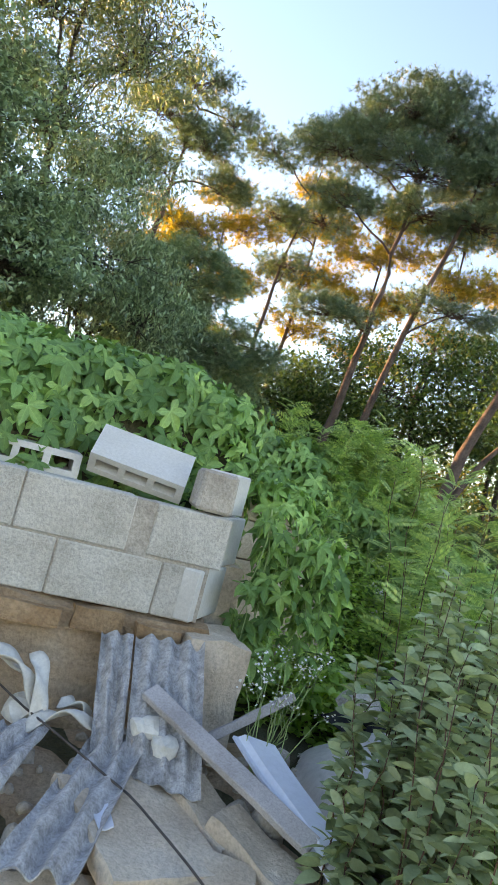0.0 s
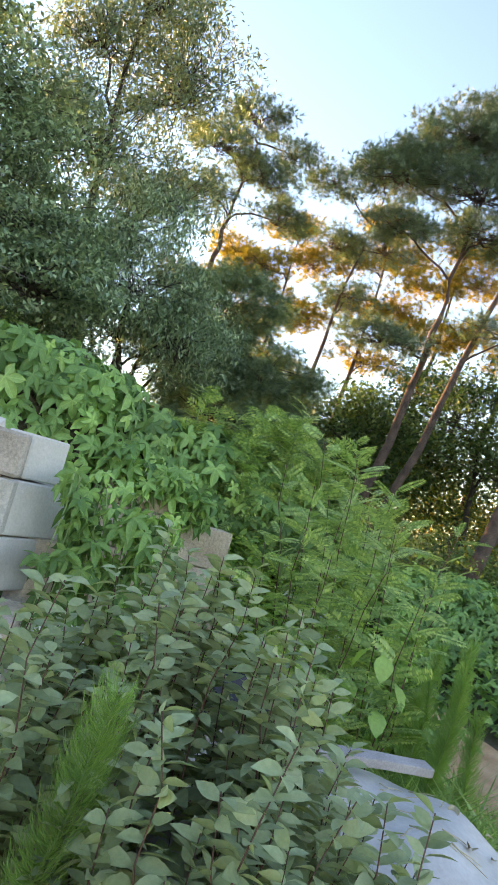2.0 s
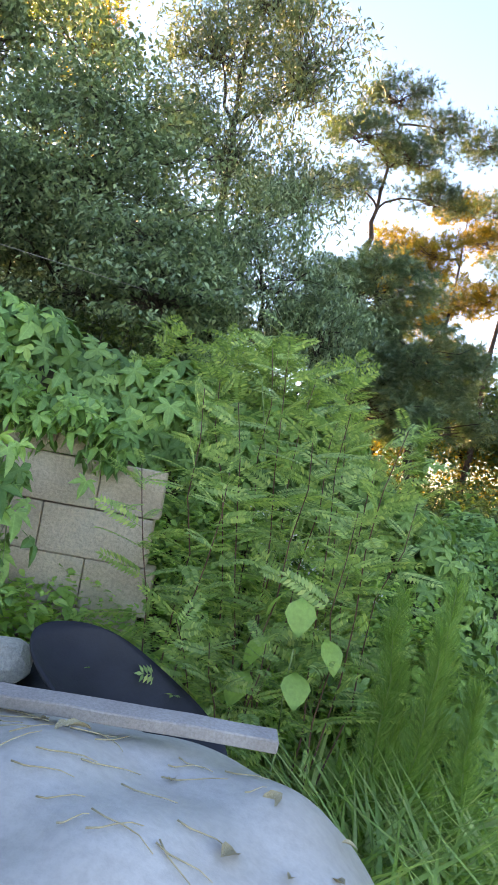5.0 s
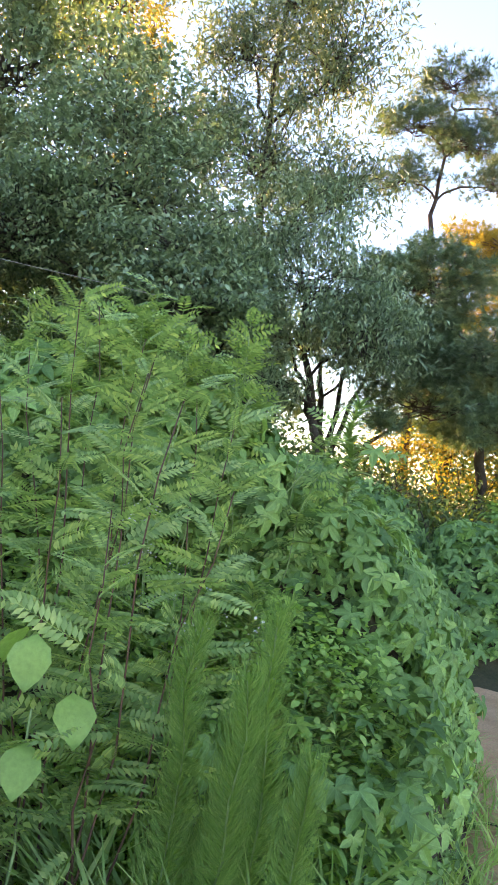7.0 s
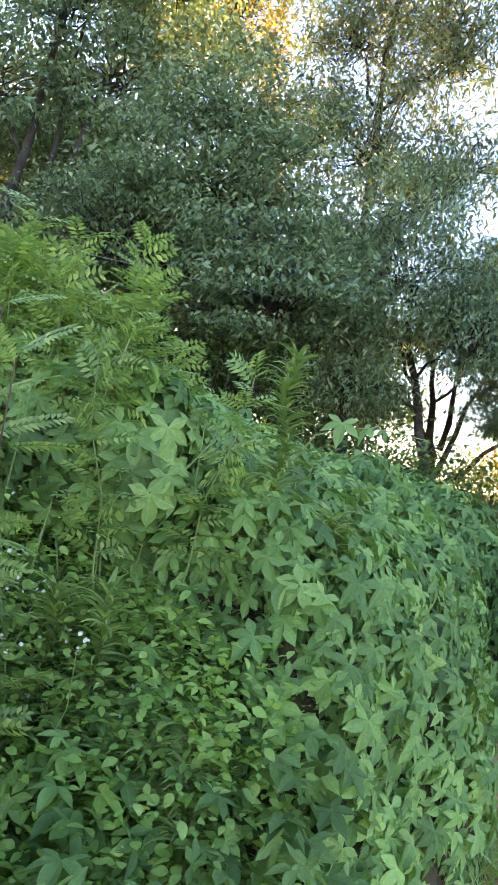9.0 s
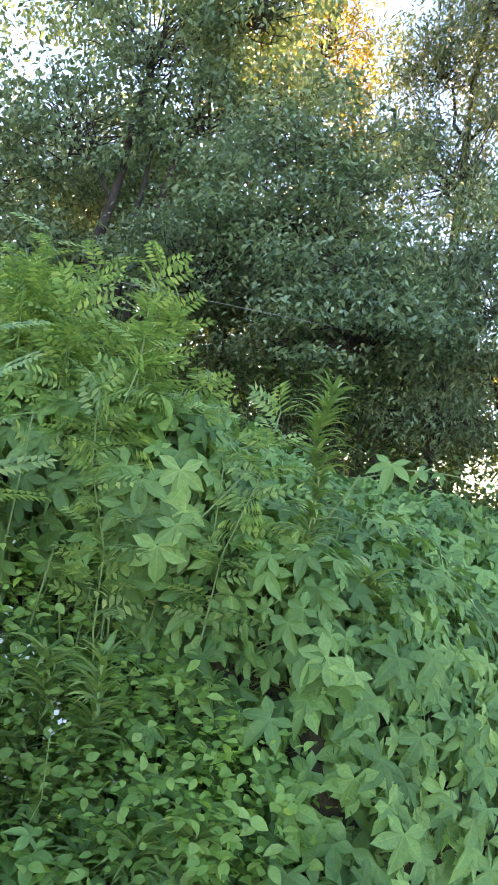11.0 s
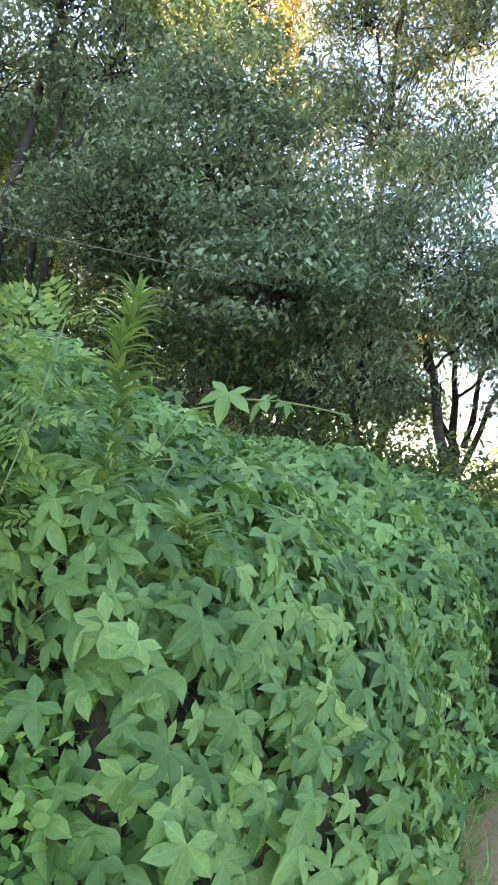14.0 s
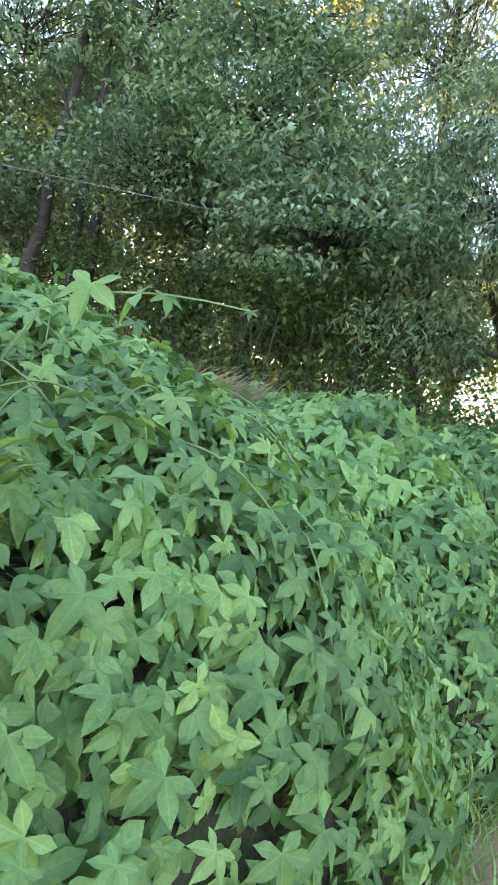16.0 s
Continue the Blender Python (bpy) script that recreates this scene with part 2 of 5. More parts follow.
def tube(pts, radii, sides=6):
    """A tapered round stem along a line of points."""
    pts = np.asarray(pts, float)
    d = np.gradient(pts, axis=0)
    R = frames_of(d, np.zeros(len(pts)))
    a = np.linspace(0, 2 * np.pi, sides, endpoint=False)
    ring = np.stack([np.cos(a), np.zeros(sides), np.sin(a)], -1)
    V = (np.einsum("nij,kj->nki", R, ring) * np.asarray(radii)[:, None, None] + pts[:, None]).reshape(-1, 3)
    F = []
    for i in range(len(pts) - 1):
        for k in range(sides):
            a0, a1 = i * sides + k, i * sides + (k + 1) % sides
            F += [(a0, a1, a1 + sides), (a0, a1 + sides, a0 + sides)]
    F += [(0, k + 1, k) for k in range(1, sides - 1)]
    e = (len(pts) - 1) * sides
    F += [(e, e + k, e + k + 1) for k in range(1, sides - 1)]
    return V, np.array(F)


def bent(a, b, n=6, sag=0.0, wob=0.0, rng=RNG):
    t = np.linspace(0, 1, n)[:, None]
    p = np.asarray(a, float) * (1 - t) + np.asarray(b, float) * t
    p[:, 2] += (sag * 4 * t * (1 - t))[:, 0]
    if wob:
        p[1:-1] += rng.normal(0, wob, (n - 2, 3))
    return p


# ---------------------------------------------------------------- leaf shapes
def lobed(lobes, droop=0.28, fold=0.10):
    """A palmate leaf: lobes of (degrees, length, half width), stalk at the origin, blade along +y."""
    out = []
    for i, (ang, ln, hw) in enumerate(lobes):
        for da, r in ((-hw, 0.56 * ln), (-hw * 0.68, 0.74 * ln), (-hw * 0.22, 0.92 * ln), (0, 1.06 * ln), (hw * 0.22, 0.92 * ln), (hw * 0.68, 0.74 * ln), (hw, 0.56 * ln)):
            out.append((ang + da, r))
        if i < len(lobes) - 1:
            out.append(((ang + lobes[i + 1][0]) / 2, 0.42 * (ln + lobes[i + 1][1]) / 2 + 0.03))
    V = [(0, 0, 0)]
    for ang, r in out:
        a = math.radians(ang)
        x, y = r * math.sin(a), r * math.cos(a)
        V.append((x, y, -droop * r * r + fold * abs(math.sin(a * 2.5))))
    F = [(0, i + 1, i) for i in range(1, len(out))]
    return np.array(V) - [0, 0.0, 0], np.array(F)


def oval(width=0.42, droop=0.2, fold=0.12):
    """A folded oval blade with a midrib, along +y, one unit long."""
    rows = [(0, 0), (0.25, 0.8), (0.5, 1.0), (0.78, 0.6), (1, 0)]
    V, F = [], []
    for y, w in rows:
        z = -droop * y * y
        V += [(-w * width / 2, y, z + fold * w * width), (0, y, z), (w * width / 2, y, z + fold * w * width)]
    for i in range(4):
        for k in (0, 1):
            a = 3 * i + k
            F += [(a, a + 1, a + 4), (a, a + 4, a + 3)]
    return np.array(V), np.array(F)


def diamond(width=0.4, droop=0.15):
    V = [(0, 0, 0), (-width / 2, 0.45, 0.06), (0, 0.5, -0.02), (width / 2, 0.45, 0.06), (0, 1, -droop)]
    return np.array(V), np.array([(0, 2, 1), (0, 3, 2), (1, 2, 4), (2, 3, 4)])


def blade(width=0.05, droop=0.6):
    V, F = [], []
    for i in range(5):
        t = i / 4
        w = width * (1 - t) ** 0.7 / 2
        V += [(-w, t * (1 - 0.25 * t), -droop * t * t * t + 0.0), (w, t * (1 - 0.25 * t), -droop * t * t * t + 0.01)]
    for i in range(4):
        a = 2 * i
        F += [(a, a + 1, a + 3), (a, a + 3, a + 2)]
    return np.array(V), np.array(F)


def pinnate(pairs=9, leaflet=0.19, droop=0.3):
    """A compound leaf, one unit long: paired leaflets along a stalk."""
    got = [tube([(0, 0, 0), (0, 0.5, -droop * 0.25), (0, 1, -droop)], [0.008, 0.006, 0.003], 3)]
    t = diamond(0.42, 0.08)
    for i in range(pairs):
        y = 0.14 + 0.84 * i / (pairs - 1)
        for s in (-1, 1):
            f = np.array([[s * 0.85, 0.5, -0.12]])
            ln = leaflet * (1.05 - 0.45 * abs(i / (pairs - 1) - 0.4))
            got.append(scatter(t, np.array([[0, y, -droop * y * y]]), frames_of(f, np.array([s * 0.2])), [ln]))
    got.append(scatter(t, np.array([[0, 0.98, -droop]]), frames_of(np.array([[0, 1.0, -0.4]]), np.zeros(1)), [leaflet * 0.8]))
    return join(got)


def tuft(needles=16, spread=0.9):
    """A spray of needles about a twig end, along +y, one unit long."""
    rng = np.random.default_rng(3)
    V, F = [], []
    for i in range(needles):
        a = rng.uniform(0, 2 * math.pi)
        o = rng.uniform(0.15, spread)
        d = np.array([math.cos(a) * o, 1.0 - 0.45 * o, math.sin(a) * o])
        d /= np.linalg.norm(d)
        s = np.cross(d, [0.3, 0.2, 1.0])
        s /= np.linalg.norm(s)
        b = np.array([0, rng.uniform(-0.25, 0.35), 0])
        n = len(V)
        ln = rng.uniform(0.7, 1.0)
        V += [b - s * 0.03, b + s * 0.03, b + d * ln]
        F.append((n, n + 1, n + 2))
    return np.array(V), np.array(F)


HOP5 = lobed([(-116, 0.64, 28), (-58, 0.86, 25), (0, 1.0, 24), (58, 0.86, 25), (116, 0.64, 28)], 0.3, 0.13)
HOP3 = lobed([(-68, 0.74, 33), (0, 1.0, 29), (68, 0.74, 33)], 0.25, 0.10)
HOP5B = lobed([(-122, 0.58, 28), (-62, 0.82, 25), (0, 1.0, 23), (60, 0.88, 25), (118, 0.62, 28)], 0.45, 0.16)
OVALW, DIA, DIAL = oval(0.62, 0.3, 0.1), diamond(0.45), diamond(0.28, 0.25)
BLADE, PINN, TUFT = blade(), pinnate(12, 0.21, 0.16), tuft()
FERN = pinnate(6, 0.36, 0.25)
NARROW, THREAD = blade(0.13, 0.3), blade(0.014, -0.25)


# ---------------------------------------------------------------- terrain
def smooth(a, b, v):
    t = np.clip((v - a) / (b - a), 0, 1)
    return t * t * (3 - 2 * t)


def height(x, y):
    """The lie of the land: a level track, the house plot raised beside it, a wooded slope behind."""
    x, y = np.asarray(x, float), np.asarray(y, float)
    z = 0.30 + 0.05 * np.sin(x * 1.3 + y * 0.7) * np.cos(y * 0.9 - x * 0.4)
    z = z + 0.42 * smooth(-1.3, 0.9, y) * (1 - smooth(0.2, 1.9, x))
    z = z + 0.45 * smooth(1.6, 3.4, y) * (1 - smooth(1.0, 2.3, x))
    z = z + 0.045 * np.clip(y - 4.0, 0, 40) + 0.30 * np.exp(-((x + 2.4) ** 2 + (y - 9.0) ** 2) / 1.6)
    z = z + 0.20 * np.clip(-x - 2.0, 0, 12) * smooth(3, 9, y)
    return z


def vine_top(x, y):
    """How far the vine-covered bank stands above the land."""
    w = x + 0.05 * np.sin(3.1 * y) + 0.20 * smooth(3.9, 5.0, y) + 0.15 * smooth(5.0, 6.0, y)
    crest = np.interp(w, (0.2, 0.9, 1.4, 1.75, 2.0, 2.15, 2.25, 2.35, 2.42, 2.49), (2.0, 1.96, 1.77, 1.61, 1.48, 1.38, 1.22, 1.05, 0.75, 0.3))
    crest = crest + 0.05 * np.sin(2.3 * x + 1.1) * np.sin(4.1 * y) + 0.03 * np.sin(7 * x + 2 * y)
    low = height(x, y) + 0.18 + 0.10 * np.sin(1.9 * x + y) * np.sin(2.3 * y)
    back = smooth(3.5, 5.3, y + 0.35 * (x - 1.5)) * (1 - 0.72 * smooth(0.5, 1.3, x) * smooth(9.0, 7.2, y))
    z = np.maximum(crest * (1 - back) + low * back, height(x, y))
    front = smooth(2.56, 2.80, y + 0.15 * (x - 1.5) + 0.06 * np.sin(6 * x))
    end = 0.78 * smooth(5.6, 6.7, y + 0.12 * np.sin(3 * x)) * smooth(1.9, 2.4, x) * smooth(10.5, 8.0, y) * smooth(7.0, 5.0, x)
    return np.maximum((z - height(x, y)) * front * smooth(2.52, 2.44, w), end)


def grid(x0, x1, y0, y1, n, m, f):
    X, Y = np.meshgrid(np.linspace(x0, x1, n), np.linspace(y0, y1, m), indexing="ij")
    V = np.stack([X, Y, f(X, Y)], -1).reshape(-1, 3)
    i = (np.arange(n - 1)[:, None] * m + np.arange(m - 1)[None]).ravel()
    F = np.concatenate([np.stack([i, i + m, i + m + 1], -1), np.stack([i, i + m + 1, i + 1], -1)])
    return V, F


def land():
    """One sheet from the walker's feet out to the horizon, finer near by."""
    r = np.concatenate([np.linspace(0, 12, 90), np.geomspace(12.6, 1500, 42)])
    a = np.linspace(0, 2 * np.pi, 160, endpoint=False)
    Rr, A = np.meshgrid(r, a, indexing="ij")
    X, Y = 1.0 + Rr * np.cos(A), 1.5 + Rr * np.sin(A)
    far = smooth(20, 60, Rr)
    core = 0.82 * vine_top(X, Y) * smooth(11, 9, Y)
    Z = height(np.clip(X, -30, 30), np.clip(Y, -30, 26)) * (1 - far) + 1.0 * far + core
    V = np.stack([X, Y, Z], -1).reshape(-1, 3)
    n, m = len(r), len(a)
    i = (np.arange(n - 1)[:, None] * m + np.arange(m)[None])
    j = (np.arange(n - 1)[:, None] * m + (np.arange(m)[None] + 1) % m)
    F = np.concatenate([np.stack([i, i + m, j + m], -1).reshape(-1, 3), np.stack([i, j + m, j], -1).reshape(-1, 3)])
    return V, F


g = new("ground", mesh_np("ground", *land(), M_GROUND))
tagged(g, "dark leaf-littered soil sloping up to the wood", "ground", kind="structure")
g.data.shade_smooth()
V, F = grid(1.9, 4.6, -3.5, 6.1, 40, 116, lambda x, y: height(x, y) + 0.035 + 0.015 * np.sin(5 * y) * np.sin(4 * x) - 0.12 * smooth(0.72, 0.92, np.abs(x - 3.31 + 0.28 * smooth(3.6, 4.8, y) - 0.18 * smooth(3.2, 2.2, y) + 0.05 * np.sin(2.1 * y))))
p = new("dirt_path", mesh_np("dirt_path", V, F, M_DIRT))
tagged(p, "bare reddish-brown trodden earth path beside the vines", "path", kind="structure")
p.data.shade_smooth()


# ---------------------------------------------------------------- trees
def leaf_cloud(centres, per, spread, tmpl, size, rng, droop=0.35, flat=0.6):
    """Leaves in clumps about the centres."""
    n = len(centres) * per
    P = np.repeat(centres, per, 0) + rng.normal(0, 1, (n, 3)) * np.array([spread, spread, spread * flat])
    a = rng.uniform(0, 2 * np.pi, n)
    f = np.stack([np.cos(a), np.sin(a), rng.normal(-droop, 0.4, n)], -1)
    return scatter(tmpl, P, frames_of(f, rng.normal(0, 0.55, n)), rng.uniform(0.7, 1.25, n) * size)


def in_blob(c, r, n, rng, shell=0.55, low=-0.8):
    d = rng.normal(0, 1, (n * 2, 3))
    d /= np.linalg.norm(d, axis=1, keepdims=True)
    d = d[d[:, 2] > low][:n]
    k = rng.uniform(shell ** 2.4, 1.0, len(d))[:, None] ** (1 / 2.4) * (1 + 0.16 * np.sin(d[:, :1] * 7 + c[0]) * np.cos(d[:, 1:2] * 6 + d[:, 2:] * 5))
    return np.asarray(c) + d * k * np.asarray(r)


def tree(name, label, base, trunk, blobs, tmpl, size, leafmat, bark, r0=0.14, per=40, spread=0.28, seed=1, droop=0.35, limbs=0.5, flat=0.6, low=-0.8, stems=(), shell=0.55, category="tree", group=""):
    """A tree: a tapered trunk along points, limbs reaching into the crown's masses, and a crown of leaf clumps."""
    rng = np.random.default_rng(seed)
    base = np.asarray(base, float)
    base[2] = height(base[0], base[1]) - 0.1
    t = empty(name, base, label, category, group)
    line = np.concatenate([[[0, 0, 0]], np.asarray(trunk, float) - base])
    s = np.linspace(0, 1, 3 * len(line))
    fine = np.stack([np.interp(s, np.linspace(0, 1, len(line)), line[:, k]) for k in range(3)], -1)
    fine[1:-1, :2] += rng.normal(0, 0.035, (len(fine) - 2, 2))
    rad = r0 * (1 - 0.82 * s) + 0.35 * r0 * np.exp(-s * 22)
    child("trunk", mesh_np("trunk", *tube(fine, rad, 9), bark), t)
    wood, leaves = [], []
    for q in stems:
        q = np.asarray(q, float) - base
        wood.append(tube(bent(q[0], q[-1], 7, 0.1, 0.05, rng) if len(q) == 2 else q, np.linspace(r0 * 0.55, r0 * 0.15, 7 if len(q) == 2 else len(q)), 6))
    for c, r, n in blobs:
        c = np.asarray(c, float) - base
        cen = in_blob(c, r, n, rng, shell, low)
        cand = fine[(fine[:, 2] < c[2] + 0.3 * r[2]) & (fine[:, 2] > 0.25 * fine[-1, 2])]
        j = cand[np.argmin(np.linalg.norm(cand - c + [0, 0, 0.9 * r[2]], axis=1))] if len(cand) else fine[len(fine) // 2]
        hub = c - [0, 0, 0.25 * r[2]]
        wood.append(tube(bent(j, hub, 6, 0.12, 0.06, rng), np.linspace(r0 * 0.26, r0 * 0.13, 6), 6))
        for e in cen[:: max(1, int(1 / limbs))]:
            wood.append(tube(bent(hub + rng.normal(0, 0.12, 3) * r, e, 5, 0.05, 0.05, rng), np.linspace(r0 * 0.11, 0.006, 5), 4))
        leaves.append(leaf_cloud(cen, per, spread, tmpl, size, rng, droop, flat))
    child("branchwork", mesh_np("branchwork", *join(wood), bark), t, kind="stuff")
    child("crown", mesh_np("crown", *join(leaves), leafmat), t)
    return t


def wood():
    """The trees of the slope, largest first."""
    tree("tall_tree", "tall airy broadleaf tree with sunlit yellow-green top", (-1.6, 12.8, 0), [(-1.5, 12.7, 3), (-1.9, 13.3, 6), (-2.1, 13.6, 9), (-2.0, 13.7, 13.5)],
         [((-1.9, 13.5, 12.6), (1.4, 1.2, 2.0), 130), ((-2.7, 13.4, 10.2), (1.2, 1.0, 1.4), 90), ((-0.8, 13.6, 9.8), (1.3, 1.0, 1.6), 110),
          ((-2.1, 13.6, 8.0), (1.7, 1.2, 1.3), 110), ((-0.5, 13.4, 7.2), (1.2, 1.0, 1.0), 70), ((-3.2, 13.4, 8.4), (0.8, 0.8, 0.9), 40), ((-1.7, 13.5, 11.3), (1.0, 0.9, 1.0), 50)],
         DIAL, 0.14, M_POPLAR, M_BARK, 0.15, 50, 0.2, 11, 0.5, 0.35, 0.8, shell=0.05)
    tree("chestnut_tree", "chestnut-like tree with long drooping leaves", (-0.2, 13.6, 0), [(-0.3, 13.4, 2.5), (-0.6, 12.8, 4.2), (-0.8, 12.4, 5.6)],
         [((-0.6, 12.0, 5.1), (1.5, 1.1, 0.95), 75), ((-1.9, 12.1, 4.5), (1.2, 1.0, 0.85), 55), ((0.5, 12.4, 4.3), (1.1, 0.9, 0.8), 45), ((-1.0, 12.3, 6.2), (1.2, 1.0, 0.8), 45), ((-1.3, 12.2, 3.4), (1.0, 0.8, 0.6), 34)],
         DIAL, 0.13, M_OAK, M_BARK, 0.12, 90, 0.21, 12, 0.6, 0.5, 0.7, low=-0.95)
    tree("broadleaf_tree", "broad dark-green broadleaf tree with layered branches", (-4.9, 13.0, 0), [(-4.9, 12.9, 3.6), (-4.6, 12.4, 5.2), (-4.2, 11.8, 7.0)],
         [((-3.9, 10.9, 6.2), (2.2, 1.6, 1.2), 84), ((-2.5, 10.8, 5.2), (1.5, 1.3, 1.0), 52), ((-5.3, 10.7, 5.4), (1.6, 1.3, 1.1), 56), ((-3.7, 10.9, 7.4), (1.5, 1.2, 0.8), 46),
          ((-1.9, 10.3, 4.2), (1.1, 1.0, 0.8), 55), ((-3.4, 11.6, 4.4), (2.2, 1.0, 0.7), 40)],
         DIA, 0.12, M_OAK, M_BARK, 0.16, 112, 0.34, 13, 0.5, 0.6, 0.16)
    tree("twin_trunk_tree", "slender twin-trunked woodland tree with a high dense crown", (-8.4, 10.9, 0), [(-8.2, 10.8, 5), (-7.8, 10.8, 7.6), (-7.4, 11, 10.5)],
         [((-7.4, 10.9, 10.0), (2.0, 1.6, 1.4), 110), ((-5.7, 11.6, 10.6), (1.5, 1.2, 1.2), 70), ((-8.8, 10.4, 8.2), (1.8, 1.4, 1.3), 90), ((-6.6, 11.6, 8.6), (1.4, 1.2, 0.9), 55), ((-9.4, 10.6, 11.4), (1.8, 1.4, 1.4), 70)],
         DIA, 0.15, M_OAK, M_BARK, 0.17, 44, 0.24, 14, 0.6, 0.5, 0.5, stems=[((-7.9, 11.2, 2.5), (-7.3, 11.2, 9.5))])
    tree("slender_tree", "slender woodland tree beside the twin-trunked one", (-7.6, 11.5, 0), [(-7.5, 11.4, 4.6), (-7.1, 11.4, 7.5), (-6.6, 11.6, 10)],
         [((-6.4, 11.8, 10.8), (1.3, 1.1, 1.0), 50), ((-5.0, 12.2, 9.2), (1.2, 1.0, 0.8), 45)],
         DIA, 0.15, M_OAK, M_BARK, 0.14, 42, 0.24, 15, 0.6, 0.5, 0.5)
    # the next two crowns take their sunlit yellow from M_LIT's colour
    tree("sunlit_tree", "tall tree behind with leaves coloured yellow as if sunlit", (-9.5, 18.5, 0), [(-9.4, 18.4, 6), (-8.8, 18.2, 11), (-8.4, 18.2, 15)],
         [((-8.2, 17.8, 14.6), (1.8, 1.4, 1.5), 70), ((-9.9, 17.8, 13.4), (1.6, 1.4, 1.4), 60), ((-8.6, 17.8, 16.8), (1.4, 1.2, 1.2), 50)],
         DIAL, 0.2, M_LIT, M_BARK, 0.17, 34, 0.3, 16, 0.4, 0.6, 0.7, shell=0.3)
    tree("conifer", "small spire-topped tree in the distance, coloured pale as if sunlit", (-8.0, 20.5, 0), [(-8.2, 20.4, 8), (-8.4, 20.2, 15.6)],
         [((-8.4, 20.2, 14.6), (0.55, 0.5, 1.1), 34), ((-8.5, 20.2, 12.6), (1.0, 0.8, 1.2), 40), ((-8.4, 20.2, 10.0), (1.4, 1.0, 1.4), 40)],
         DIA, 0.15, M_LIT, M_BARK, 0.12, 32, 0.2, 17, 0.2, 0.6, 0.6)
    tree("dark_conifer", "dense dark conifer overgrown with creeper", (2.7, 16.4, 0), [(2.7, 16.2, 2.4), (2.3, 15.6, 4.2), (1.6, 14.9, 6.2)],
         [((1.3, 14.4, 5.8), (1.5, 1.2, 0.75), 75), ((0.6, 14.2, 4.5), (1.4, 1.1, 0.8), 75), ((2.4, 14.4, 4.5), (1.5, 1.1, 0.9), 80), ((1.6, 14.2, 3.4), (1.4, 1.0, 0.7), 60), ((2.9, 14.8, 3.3), (1.3, 1.0, 0.7), 50)],
         TUFT, 0.2, M_DARKLEAF, M_BARK, 0.15, 34, 0.17, 18, 0.1, 0.5, 0.5)
    tree("pine_tree", "pine with forked bare limbs and flat needle pads", (0.9, 19.2, 0), [(0.8, 18.9, 5), (0.77, 18.8, 8), (0.9, 18.8, 9.4), (1.1, 18.9, 11.6)],
         [((0.2, 18.8, 11.2), (1.2, 0.9, 0.55), 50), ((1.7, 18.8, 10.6), (1.1, 0.9, 0.5), 45), ((2.3, 18.8, 9.6), (0.9, 0.8, 0.4), 34), ((0.9, 19, 12.4), (0.9, 0.8, 0.5), 36), ((0.0, 18.8, 9.8), (1.0, 0.8, 0.4), 32), ((2.2, 18.9, 11.6), (0.7, 0.7, 0.4), 24)],
         TUFT, 0.18, M_NEEDLE, M_PINEBARK, 0.13, 24, 0.17, 19, -0.3, 0.8, 0.5)
    tree("pine_tree", "slim pine with sparse sunlit needle pads", (4.3, 19.7, 0), [(4.5, 19.6, 5), (4.7, 19.6, 8), (5.3, 19.8, 11.8)],
         [((3.7, 19.6, 11.6), (0.9, 0.8, 0.5), 30), ((5.0, 19.8, 12.3), (1.1, 0.9, 0.5), 42), ((4.2, 19.6, 9.8), (1.0, 0.8, 0.45), 30), ((5.7, 19.8, 10.2), (1.0, 0.8, 0.45), 30), ((5.0, 19.6, 8.4), (1.1, 0.8, 0.4), 26)],
         TUFT, 0.18, M_NEEDLE, M_PINEBARK, 0.10, 22, 0.17, 20, -0.3, 0.8, 0.5)
    tree("pine_tree", "large red-barked pine with a spreading crown", (5.7, 16.1, 0), [(6.2, 15.9, 4.6), (6.5, 15.9, 7), (6.6, 15.9, 8.7), (7.0, 15.9, 11.5)],
         [((4.7, 16.2, 10.8), (1.3, 1.1, 0.55), 60), ((6.1, 15.8, 12.2), (1.4, 1.1, 0.6), 70), ((7.4, 15.4, 11.8), (1.4, 1.1, 0.6), 70), ((6.5, 15.5, 10.6), (1.7, 1.2, 0.55), 75), ((5.0, 15.9, 9.4), (1.0, 0.8, 0.4), 36), ((5.3, 15.8, 6.5), (1.3, 0.9, 0.35), 45), ((7.0, 15.6, 9.7), (1.3, 1.0, 0.45), 45), ((5.5, 16.0, 11.5), (1.2, 1.0, 0.5), 45), ((8.2, 15.2, 10.9), (1.2, 1.0, 0.5), 45), ((6.9, 15.6, 12.8), (1.0, 0.9, 0.45), 36)],
         TUFT, 0.18, M_NEEDLE, M_PINEBARK, 0.13, 24, 0.17, 21, -0.3, 0.8, 0.5)
    tree("pine_tree", "leaning red-barked pine behind the large one", (6.1, 16.0, 0), [(6.9, 15.6, 4.8), (7.8, 15.2, 9.2), (8.3, 15.1, 11.6)],
         [((8.3, 15.0, 11.2), (1.4, 1.1, 0.6), 60), ((9.3, 15.0, 10.4), (1.3, 1.1, 0.6), 50), ((8.3, 15.0, 9.6), (1.1, 0.9, 0.4), 36), ((8.1, 14.9, 7.2), (1.4, 0.8, 0.3), 32)],
         TUFT, 0.18, M_NEEDLE, M_PINEBARK, 0.12, 24, 0.17, 22, -0.3, 0.8, 0.5)
